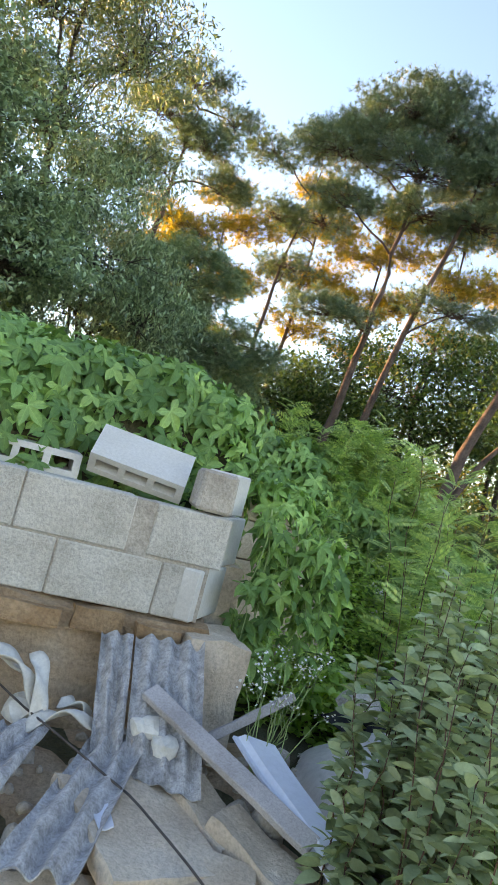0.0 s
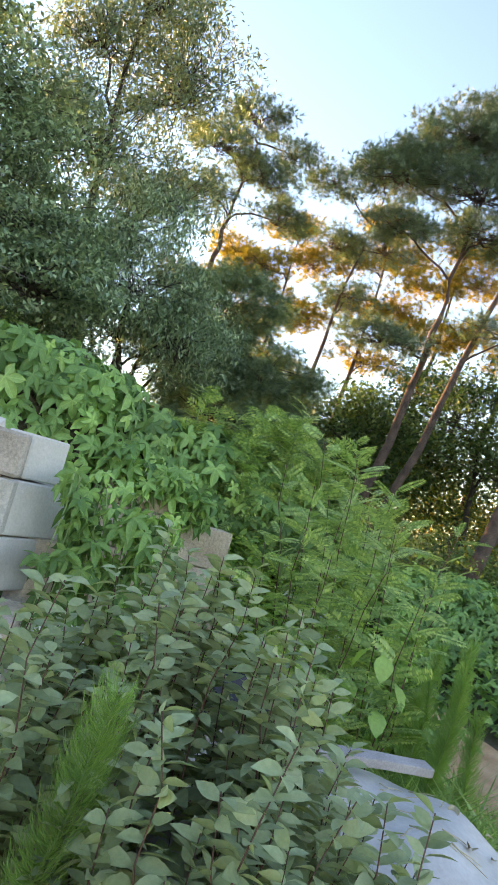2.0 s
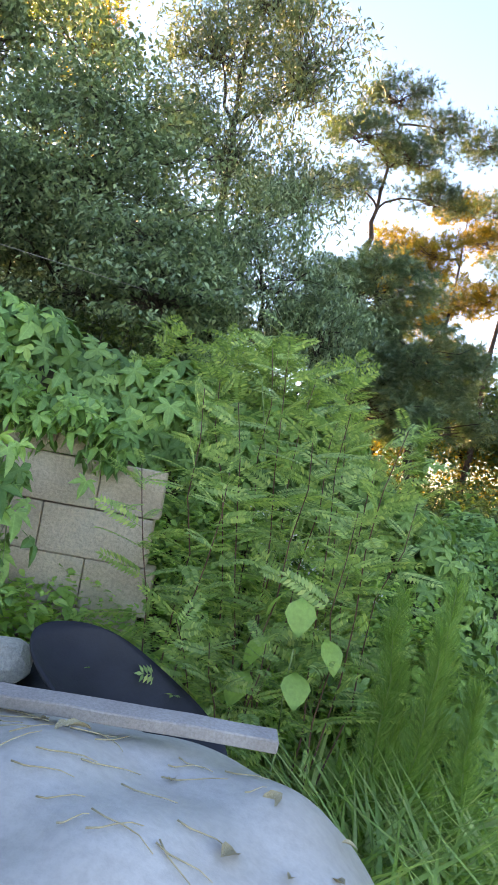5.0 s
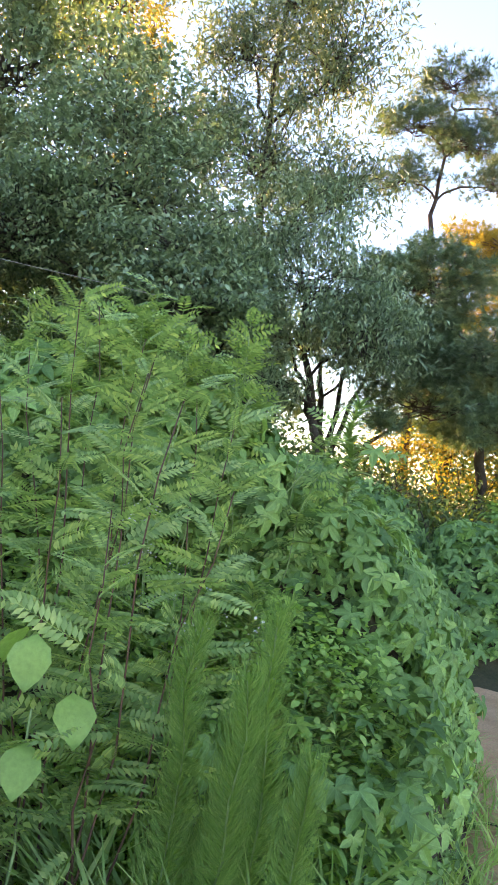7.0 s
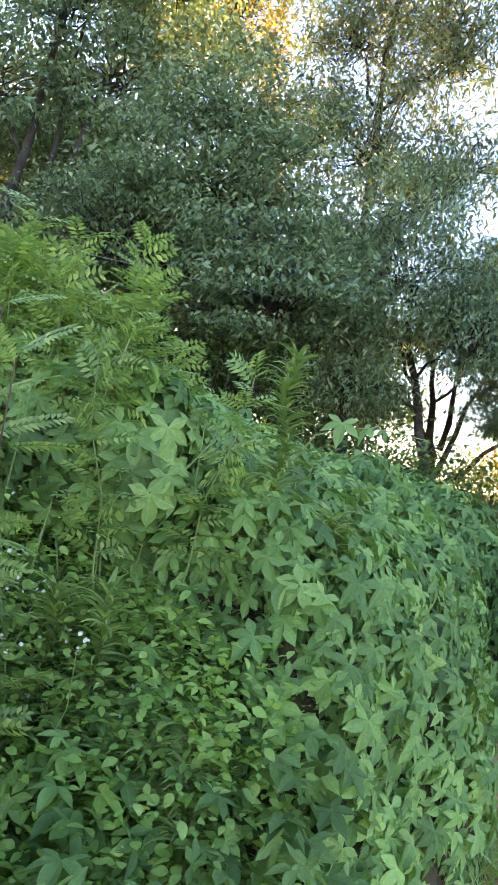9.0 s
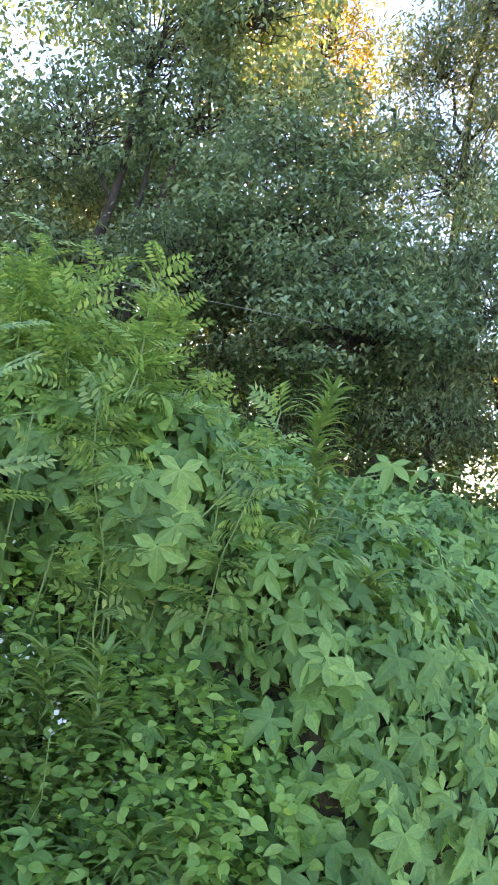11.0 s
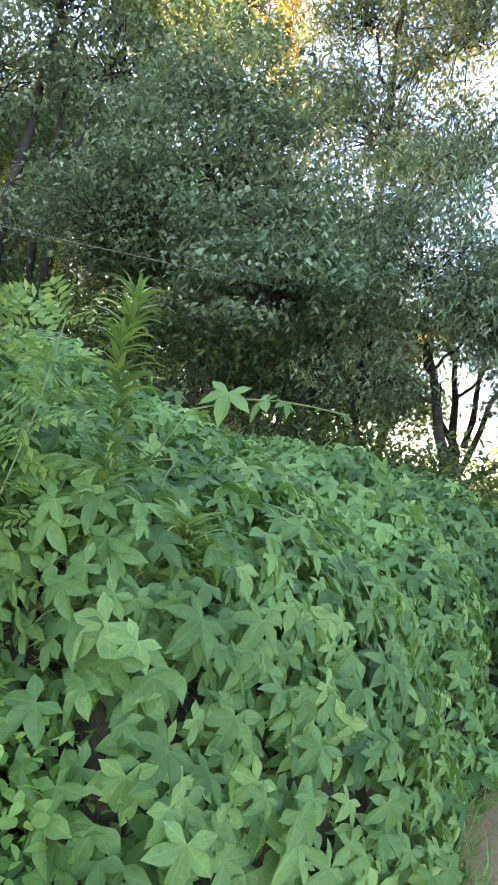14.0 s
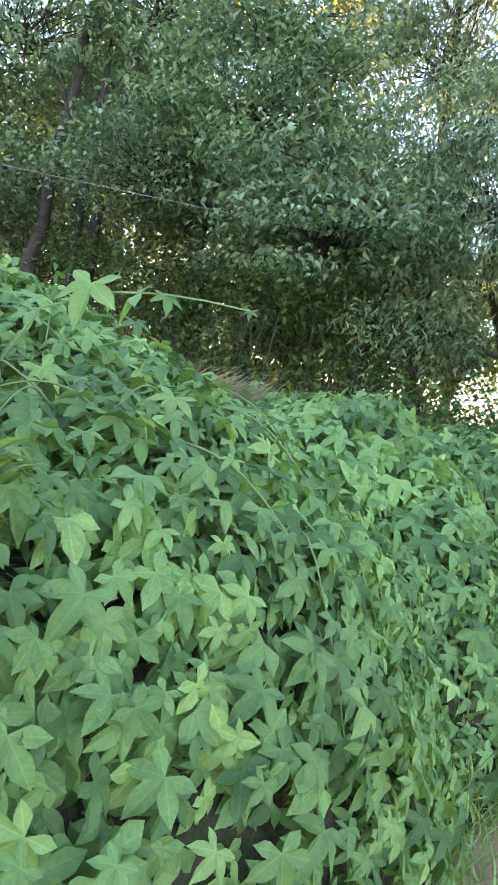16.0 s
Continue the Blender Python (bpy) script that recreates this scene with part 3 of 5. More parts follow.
    tree("leaning_pine", "leaning double-trunked pine with pinkish grey bark", (6.6, 11.4, 0), [(7.0, 11.2, 3.2), (7.6, 10.9, 5.2), (8.6, 10.6, 8.6)],
         [((9.2, 10.5, 9.4), (1.2, 1.0, 0.5), 40)], TUFT, 0.24, M_NEEDLE, M_PINEBARK, 0.16, 30, 0.2, 23, -0.3, 0.8, 0.5, stems=[((6.75, 11.3, 1.7), (8.2, 10.9, 4.9))])
    # far pines: the orange sun glow is painted into the needles by M_LIT
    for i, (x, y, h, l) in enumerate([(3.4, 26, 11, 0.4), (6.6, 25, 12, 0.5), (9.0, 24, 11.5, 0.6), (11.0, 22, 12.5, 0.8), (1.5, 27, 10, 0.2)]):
        tree("pine_tree", "far pine with needles coloured orange as if in low sun", (x, y, 0), [(x + l * 0.4, y, h * 0.5), (x + l, y, h * 0.8), (x + l * 1.2, y, h + 1)],
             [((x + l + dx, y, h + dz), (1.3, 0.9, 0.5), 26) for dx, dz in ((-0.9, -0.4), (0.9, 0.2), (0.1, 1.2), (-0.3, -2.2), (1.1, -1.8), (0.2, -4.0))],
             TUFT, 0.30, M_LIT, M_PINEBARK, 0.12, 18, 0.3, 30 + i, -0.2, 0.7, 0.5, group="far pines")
    tree("multistem_tree", "thin multi-stemmed tree with sparse leaves against the sky", (-0.5, 15.3, 0), [(-0.5, 15.2, 2.4), (-0.7, 15.2, 3.6), (-0.9, 15.2, 5)],
         [((-1.1, 15.2, 4.6), (0.9, 0.7, 0.6), 14), ((0.3, 15.3, 4.4), (0.9, 0.7, 0.6), 14)], DIA, 0.13, M_OAK, M_BARK, 0.13, 26, 0.22, 41, 0.4, 0.9, 0.5,
         stems=[((-0.5, 15.2, 1.9), (0.5, 15.2, 4.6)), ((-0.5, 15.2, 2.2), (-1.6, 15.2, 4.8)), ((-0.5, 15.2, 1.7), (1.5, 15.3, 3.4)), ((-0.4, 15.2, 2.6), (-0.1, 15.2, 5.2))])
    tree("leaning_tree", "thin grey-barked tree leaning over the undergrowth", (-2.5, 12.4, 0), [(-2.2, 12.4, 3.2), (-1.9, 12.3, 4.6)],
         [((-1.9, 12.0, 4.8), (1.0, 0.8, 0.6), 24)], DIA, 0.13, M_OAK, M_BARK, 0.12, 34, 0.2, 42, 0.4, 0.7, 0.5)
    k = 0
    for x, y, h, r in [(-11, 14, 6.5, 2.4), (-9, 16, 7.5, 2.6), (-6.5, 17, 6.5, 2.2), (-4.2, 18.5, 6.6, 1.8), (-13, 11, 8, 2.6), (9.5, 18, 5.6, 2.0), (12, 17, 6.2, 2.2), (8.2, 21, 5.4, 2.0), (4.5, 22, 4.6, 1.5), (10.8, 14, 4.6, 1.6), (1.8, 21.5, 4.4, 1.4), (-7.2, 13.8, 4.4, 1.9), (-3.8, 14.8, 4.2, 1.5), (-10, 12.2, 5.0, 2.0), (-5.6, 15.5, 4.6, 1.8), (-12, 16, 9.5, 2.6), (-2.6, 16.8, 4.2, 1.0), (13, 19, 7, 2.4), (6.6, 19.5, 4.4, 1.5), (-12.5, 13.5, 7.0, 2.6), (-10.8, 10.2, 6.2, 2.0), (-14.5, 16, 10, 3.0), (-9.2, 13.6, 8.4, 1.9), (-12.5, 9.0, 9.5, 2.4), (-6.2, 13.0, 6.0, 1.3)]:
        k += 1
        zb = float(height(x, y))
        tree("woodland_tree", "dark leafy tree of the wood behind", (x, y, 0), [(x + 0.1, y, zb + 1.6), (x - 0.1, y, h * 0.8), (x, y, h + 0.8)],
             [((x - 0.5 * r, y, h), (0.75 * r, 0.7 * r, 0.6 * r), 50), ((x + 0.5 * r, y - 0.3, h - 0.7), (0.75 * r, 0.7 * r, 0.55 * r), 50), ((x, y, h + 0.55 * r), (0.7 * r, 0.7 * r, 0.5 * r), 40), ((x, y - 0.4, h - 0.55 * r), (0.95 * r, 0.7 * r, 0.5 * r), 36)],
             DIA, 0.17, M_UNDER if x > 3 else M_OAK, M_BARK, 0.12, 40, 0.3, 50 + k, 0.45, 0.4, 0.6, group="trees of the wood behind")


def undergrowth():
    """Shrubs along the foot of the wood: one tangled belt of leaves and thin stems."""
    rng = np.random.default_rng(61)
    got, sticks = [], []
    n = 760
    x = rng.uniform(-11, 13, n)
    y = rng.uniform(9.5, 17.5, n) + 0.12 * np.abs(x)
    keep = ~((x > -1.2) & (x < 1.6) & (y > 11.5) & (rng.uniform(0, 1, n) < 0.5))
    x, y = x[keep], y[keep]
    h = rng.uniform(0.2, 1.3, len(x)) * np.where(x < -2.2, 1.5, 1.0) * np.where((x > -1.5) & (x < 3.5), 0.6, 1.0)
    c = np.stack([x, y, height(x, y) + h], -1)
    t = empty("undergrowth", (0, 13, float(height(0, 13))), "tangled dark shrubs at the foot of the wood", "shrubs", kind="stuff")
    o = np.array(t.location)
    got.append(leaf_cloud(c - o, 90, 0.34, DIA, 0.12, rng, 0.4, 0.7))
    for q in c[::2]:
        a = np.array([q[0] + rng.normal(0, 0.2), q[1], height(q[0], q[1]) - 0.05])
        sticks.append(tube(bent(a - o, q - o + [0, 0, 0.3], 5, 0, 0.05, rng), np.linspace(0.018, 0.005, 5), 4))
    child("foliage", mesh_np("foliage", *join(got), M_UNDER), t, kind="stuff")
    child("stems", mesh_np("stems", *join(sticks), M_BARK), t, kind="stuff")
    far = empty("scrub", (8, 23, float(height(8, 23))), "dense dark scrub closing the far side of the wood", "shrubs", kind="stuff")
    o = np.array(far.location)
    n = 740
    x, y = rng.uniform(1.0, 20, n), rng.uniform(19, 27, n)
    c = np.stack([x, y, height(x, y) + rng.uniform(0.2, 5.4, n) * (0.55 + 0.45 * np.sin(1.3 * x) ** 2)], -1)
    child("foliage", mesh_np("foliage", *leaf_cloud(c - o, 60, 0.42, DIA, 0.2, rng, 0.4, 0.7), M_UNDER), far, kind="stuff")
    # backlit patches in the scrub, their sunlight painted in with M_LIT
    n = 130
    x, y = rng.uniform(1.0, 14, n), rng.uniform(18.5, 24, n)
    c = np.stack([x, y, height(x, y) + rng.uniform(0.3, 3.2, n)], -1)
    child("lit_foliage", mesh_np("lit_foliage", *leaf_cloud(c - o, 40, 0.32, DIA, 0.16, rng, 0.3, 0.7), M_LIT), far, "leaves coloured yellow as if backlit", kind="stuff")
    # bushes whose sunlit look is in the leaf colour
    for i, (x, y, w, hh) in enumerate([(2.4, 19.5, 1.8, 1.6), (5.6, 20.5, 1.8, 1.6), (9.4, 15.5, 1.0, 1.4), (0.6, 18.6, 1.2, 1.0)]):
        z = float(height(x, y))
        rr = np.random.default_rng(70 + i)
        b = empty("sunlit_bush", (x, y, z), "low bush with leaves coloured yellow as if sunlit", "bush", "sunlit bushes")
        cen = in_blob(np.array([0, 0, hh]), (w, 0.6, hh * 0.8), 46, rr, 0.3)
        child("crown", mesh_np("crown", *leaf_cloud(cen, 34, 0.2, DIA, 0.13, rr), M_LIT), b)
        child("stems", mesh_np("stems", *join([tube(bent((rr.normal(0, 0.2), 0, -0.05), e, 5, 0, 0.03, rr), np.linspace(0.02, 0.005, 5), 4) for e in cen[::3]]), M_BARK), b)


# ---------------------------------------------------------------- vines
def house_vine(x, y):
    """Top of the creeper heaped over the ruined walls, as an absolute height (low outside it)."""
    top = 2.17 - 0.38 * smooth(-0.6, 0.75, x) - 0.25 * smooth(-0.2, 0.9, x) * smooth(2.2, 1.2, y) + 0.10 * np.sin(2.6 * x + 0.6) + 0.08 * np.sin(3.7 * y)
    e = smooth(1.10, 1.62, y + 0.12 * np.sin(5 * x) - 0.80 * smooth(0.10, 0.34, x) - 0.22 * smooth(-0.3, -0.08, x) * smooth(0.3, 0.15, x)) * smooth(1.15, 0.55, x - 0.25 * (y - 1.5)) * smooth(4.2, 3.2, y)
    return top * e + 0.25 * (1 - e)


def vine_z(x, y):
    return np.maximum(height(x, y) + vine_top(x, y), house_vine(x, y))


def surface_leaves(n, xr, yr, rng, size, tmpls, zf, depth=0.2, keep=None, stand=0.35):
    """Leaves spread over a vine-covered surface, some sunk below it; yields pairs, one per leaf shape."""
    x, y = rng.uniform(*xr, n), rng.uniform(*yr, n)
    e = 0.06
    gx = (zf(x + e, y) - zf(x - e, y)) / (2 * e)
    gy = (zf(x, y + e) - zf(x, y - e)) / (2 * e)
    slope = np.sqrt(1 + gx * gx + gy * gy)
    ok = rng.uniform(0, 1, n) < np.minimum(slope, 8) / 8
    if keep is not None:
        ok &= keep(x, y)
    x, y, gx, gy, slope = x[ok], y[ok], gx[ok], gy[ok], slope[ok]
    nrm = np.stack([-gx, -gy, np.ones_like(gx)], -1) / slope[:, None]
    dep = np.abs(rng.normal(0, depth, len(x))) - 0.06
    P = np.stack([x, y, zf(x, y)], -1) - nrm * dep[:, None] + rng.normal(0, 0.02, (len(x), 3))
    a = rng.uniform(0, 2 * np.pi, len(x))
    f = np.stack([np.cos(a), np.sin(a), np.zeros_like(a)], -1) * 0.75
    f[:, 0] += np.clip(-gx, -1.2, 1.2) * 0.5
    f[:, 1] += np.clip(-gy, -1.2, 1.2) * 0.5 - 0.25
    f -= nrm * (f * nrm).sum(-1, keepdims=True)
    f += nrm * rng.normal(0.05, 0.22, len(x))[:, None]
    f[:, 2] -= stand
    y_ = f / np.linalg.norm(f, axis=1, keepdims=True)
    up = nrm + rng.normal(0, 0.22, nrm.shape) + [0, -0.15, 0.25]
    x_ = np.cross(y_, up)
    x_ /= np.linalg.norm(x_, axis=1, keepdims=True)
    R = np.stack([x_, y_, np.cross(x_, y_)], -1)
    S = rng.uniform(0.55, 1.2, len(x)) * size
    pick = rng.integers(0, len(tmpls), len(x))
    return [(k, P[pick == k], R[pick == k], S[pick == k], dep[pick == k]) for k in range(len(tmpls))]


def vines():
    rng = np.random.default_rng(81)
    T = [HOP5, HOP5B, HOP3, HOP5]
    # the bank beside the path
    bank = empty("vine_bank", (1.6, 3.2, float(height(1.6, 3.2))), "bank smothered in bright green lobed hop-like vine leaves", "vines")
    o = np.array(bank.location)
    on_bank = lambda x, y: (vine_top(x, y) > 0.05) & (house_vine(x, y) < height(x, y) + vine_top(x, y))  # noqa: E731
    singles, rest, at = [], [], []
    for k, P, R, S, dep in surface_leaves(100000, (-1.2, 2.8), (1.9, 5.4), rng, 0.072, T, vine_z, 0.10, on_bank):
        near = (P[:, 0] > 1.75) & (P[:, 1] < 3.5) & (dep < 0.0) & (P[:, 1] > 2.4)
        idx = np.nonzero(near)[0][:75]
        for i in idx:
            singles.append((k, P[i], R[i], S[i]))
        m = np.ones(len(P), bool)
        m[idx] = False
        rest.append(scatter(T[k], P[m] - o, R[m], S[m]))
        at.append(own_places(T[k], int(m.sum())))
    far, far_at = [], []
    for k, P, R, S, dep in surface_leaves(170000, (-4.5, 5.5), (5.0, 11.5), rng, 0.10, [HOP3, HOP5], lambda x, y: height(x, y) + vine_top(x, y) + 0.16 + 0.12 * np.sin(1.9 * x + y) * np.sin(2.3 * y), 0.12,
                                          lambda x, y: ((x < 2.4) | (y > 5.75 + 0.1 * np.sin(5 * x))) & (y < 10.4 + 0.3 * x)):
        far.append(scatter([HOP3, HOP5][k], P - o, R, S))
        far_at.append(own_places([HOP3, HOP5][k], len(P)))
    child("foliage", mesh_np("foliage", *join(rest), M_HOP, np.concatenate(at)), bank, kind="stuff")
    child("bank_foliage", mesh_np("bank_foliage", *join(far), M_HOP, np.concatenate(far_at)), bank, kind="stuff")
    shapes = [mesh_np("leaf", *t, M_HOP1, t[0]) for t in T]
    for k, P, R, S in singles:
        m = Matrix(R.tolist()).to_4x4() @ Matrix.Diagonal((S, S, S, 1))
        m.translation = Vector(P - o)
        lf = child("leaf", shapes[k], bank)
        lf.matrix_basis = m
    # trailing runners with young leaves
    runs = []
    for i in range(18):
        x0, y0 = rng.uniform(1.2, 2.1), rng.uniform(2.9, 4.6)
        a = rng.uniform(-0.6, 2.6)
        ln = rng.uniform(0.2, 0.5)
        s = np.linspace(0, 1, 8)
        px, py = x0 + ln * s * math.cos(a), y0 - ln * s * 0.7 * math.sin(a)
        py = np.maximum(py, 2.72)
        pz = vine_z(px, py) + 0.035 + 0.05 * np.sin(s * 3)
        runs.append(tube(np.stack([px, py, pz], -1) - o, np.linspace(0.0032, 0.0016, 8), 4))
    child("runner_tangle", mesh_np("runner_tangle", *join(runs), M_STEM), bank, "pale green trailing runners", kind="stuff")
    # the long runner that reaches out into the air
    tipv = empty("vine_runner", (1.93, 3.0, float(vine_z(1.93, 3.0))), "free-hanging vine runner with young pale leaves", "vine")
    o2 = np.array(tipv.location)
    line = np.array([(1.82, 3.05, 1.60), (1.91, 3.11, 1.79), (2.02, 3.18, 1.835), (2.09, 3.22, 1.842), (2.16, 3.26, 1.84), (2.23, 3.30, 1.832)])
    child("stem", mesh_np("stem", *tube(line - o2, np.linspace(0.003, 0.0014, 6), 5), M_STEM), tipv)
    for (px, py, pz), s, a in (((1.98, 3.155, 1.845), 0.085, 0.1), ((2.06, 3.20, 1.84), 0.065, -0.6), ((2.10, 3.225, 1.838), 0.04, 0.9), ((2.23, 3.30, 1.832), 0.018, 0.2)):
        R = frames_of(np.array([[math.sin(a), -0.6, -0.9]]), np.array([0.1]))
        child("leaf", mesh_np("leaf", *scatter(HOP5, np.array([[px, py, pz]]) - o2, R, [s]), M_HOP1, HOP5[0]), tipv)
    # creeper climbing over the tall weeds beside the bank
    dr = empty("climbing_vine", (1.3, 2.6, float(height(1.3, 2.6))), "large-leaved creeper climbing over the tall weeds", "vines")
    od = np.array(dr.location)
    rest, at = [], []
    for c, r, m in (((1.12, 2.66, 1.62), (0.50, 0.28, 0.40), 900), ((1.50, 2.66, 1.60), (0.24, 0.22, 0.32), 420), ((0.75, 2.6, 1.72), (0.40, 0.30, 0.36), 560)):
        d = rng.normal(0, 1, (m, 3))
        d /= np.linalg.norm(d, axis=1, keepdims=True)
        d = d[d[:, 2] > -0.55]
        P = np.array(c) + d * np.array(r) * rng.uniform(0.7, 1.06, (len(d), 1)) - od
        nrm = d / np.array(r)
        nrm /= np.linalg.norm(nrm, axis=1, keepdims=True)
        f = rng.normal(0, 0.55, (len(d), 3)) + [0, -0.1, -0.7]
        f -= 0.8 * nrm * (f * nrm).sum(-1, keepdims=True)
        y_ = f / np.linalg.norm(f, axis=1, keepdims=True)
        x_ = np.cross(y_, nrm + rng.normal(0, 0.2, nrm.shape) + [0, 0, 0.3])
        x_ /= np.linalg.norm(x_, axis=1, keepdims=True)
        rest.append(scatter(HOP5, P, np.stack([x_, y_, np.cross(x_, y_)], -1), rng.uniform(0.05, 0.105, len(d))))
        at.append(own_places(HOP5, len(d)))
    child("foliage", mesh_np("foliage", *join(rest), M_HOP, np.concatenate(at)), dr, kind="stuff")
    st = [tube(bent((rng.normal(0, 0.25), rng.normal(0, 0.1), 0), (rng.normal(0, 0.3), rng.normal(0, 0.12), rng.uniform(0.8, 1.4)), 7, 0, 0.03, rng), np.linspace(0.004, 0.002, 7), 5) for _ in range(22)]
    child("stem_tangle", mesh_np("stem_tangle", *join(st), M_STEM), dr, kind="stuff")
    # the creeper over the ruined house
    hv = empty("house_vine", (-0.4, 2.0, 1.5), "lobed green creeper heaped over the broken block wall", "vines")
    o3 = np.array(hv.location)
    rest, at = [], []
    on_house = lambda x, y: house_vine(x, y) > np.maximum(height(x, y) + vine_top(x, y), 0.9)  # noqa: E731
    for k, P, R, S, dep in surface_leaves(62000, (-2.6, 1.25), (1.0, 4.2), rng, 0.092, T, house_vine, 0.12, on_house):
        rest.append(scatter(T[k], P - o3, R, S))
        at.append(own_places(T[k], len(P)))
    child("foliage", mesh_np("foliage", *join(rest), M_HOP, np.concatenate(at)), hv, kind="stuff")
    # strands hanging at the wall's end
    st, lv = [], []
    for i in range(26):
        x0 = rng.uniform(0.15, 0.58)
        y0 = 1.12 + 0.35 * max(0, x0 - 0.05) + rng.uniform(-0.06, 0.05)
        z0, ln = 1.68 - 0.2 * x0, rng.uniform(0.25, 0.75)
        p = bent((x0, y0, z0), (x0 + rng.normal(0.03, 0.05), y0 - 0.03, z0 - ln), 7, 0, 0.012, rng)
        st.append(tube(p - o3, np.linspace(0.003, 0.0015, 7), 4))
        m = int(4 + ln * 12)
        q = np.stack([np.interp(rng.uniform(0, 1, m), np.linspace(0, 1, 7), p[:, c]) for c in range(3)], -1) + rng.normal(0, 0.025, (m, 3))
        f = np.stack([rng.normal(0, 0.6, m), rng.normal(-0.5, 0.4, m), rng.normal(-0.8, 0.3, m)], -1)
        lv.append(scatter(HOP5B, q - o3, frames_of(f, rng.normal(0, 0.4, m)), rng.uniform(0.05, 0.095, m)))
    for i in range(34):
        x0 = rng.uniform(0.12, 0.72)
        y0, z0, ln = 1.75 + 0.21 * (x0 - 0.1) + rng.uniform(-0.05, 0.03), 1.88 - 0.30 * x0, rng.uniform(0.06, 0.2)
        p = bent((x0, y0 + 0.05, z0), (x0 + rng.normal(0, 0.04), y0 - 0.06, z0 - ln), 6, 0.02, 0.012, rng)
        st.append(tube(p - o3, np.linspace(0.003, 0.0015, 6), 4))
        m = int(4 + ln * 14)
        q = np.stack([np.interp(rng.uniform(0, 1, m), np.linspace(0, 1, 6), p[:, c]) for c in range(3)], -1) + rng.normal(0, 0.03, (m, 3))
        f = np.stack([rng.normal(0, 0.6, m), rng.normal(-0.5, 0.4, m), rng.normal(-0.6, 0.3, m)], -1)
        lv.append(scatter(HOP5B, q - o3, frames_of(f, rng.normal(0, 0.4, m)), rng.uniform(0.05, 0.09, m)))
    child("strand_tangle", mesh_np("strand_tangle", *join(st), M_STEM), hv, kind="stuff")
    child("hanging_leaves", mesh_np("hanging_leaves", *join(lv), M_HOP, own_places(HOP5B, sum(len(q[0]) for q in lv) // len(HOP5B[0]))), hv, kind="stuff")
    # earth and rubble under the vines
    V, F = grid(-2.6, 1.2, 1.22, 4.3, 60, 50, lambda x, y: np.maximum(house_vine(x, y) - 0.16, height(x, y) - 0.2))
    core = new("overgrown_rubble", mesh_np("overgrown_rubble", V, F, M_GROUND))
    tagged(core, "dark earth and rubble heap under the creeper", "rubble", kind="structure")


# ---------------------------------------------------------------- near plants
def stem_plant(name, label, category, base, stems, leaf, mats, seed, size, per, group="", radius=0.004, upright=0.0, start=0.15, taper=0.6, lift=0.0, turn=0.25):
    """A plant of several stems, each set with leaves all the way up."""
    rng = np.random.default_rng(seed)
    base = np.array([base[0], base[1], float(height(base[0], base[1])) - 0.03 + lift])
    t = empty(name, base, label, category, group)
    for a, b in stems:
        p = bent((a[0], a[1], 0.0), b, 8, 0, 0.012, rng)
        p[:, 2] = np.linspace(0, 1, 8) ** 0.9 * b[2]
        child("stem", mesh_np("stem", *tube(p, np.linspace(radius, radius * 0.4, 8), 5), mats[1]), t)
        s = np.linspace(start, 1, per) + rng.normal(0, 0.01, per)
        s = np.clip(s, 0, 1)
        P = np.stack([np.interp(s, np.linspace(0, 1, 8), p[:, c]) for c in range(3)], -1)
        ang = np.arange(per) * 2.4 + rng.uniform(0, 6) + rng.normal(0, 0.5, per)
        el = upright + rng.normal(0, 0.22, per) + 0.8 * (s - 0.6) * (s > 0.6)
        f = np.stack([np.cos(ang), np.sin(ang), el], -1)
        S = size * (1 - taper * s) * rng.uniform(0.75, 1.2, per)
        child("leaves", mesh_np("leaves", *scatter(leaf, P, frames_of(f, rng.normal(0, turn, per)), S), mats[0]), t)
    return t


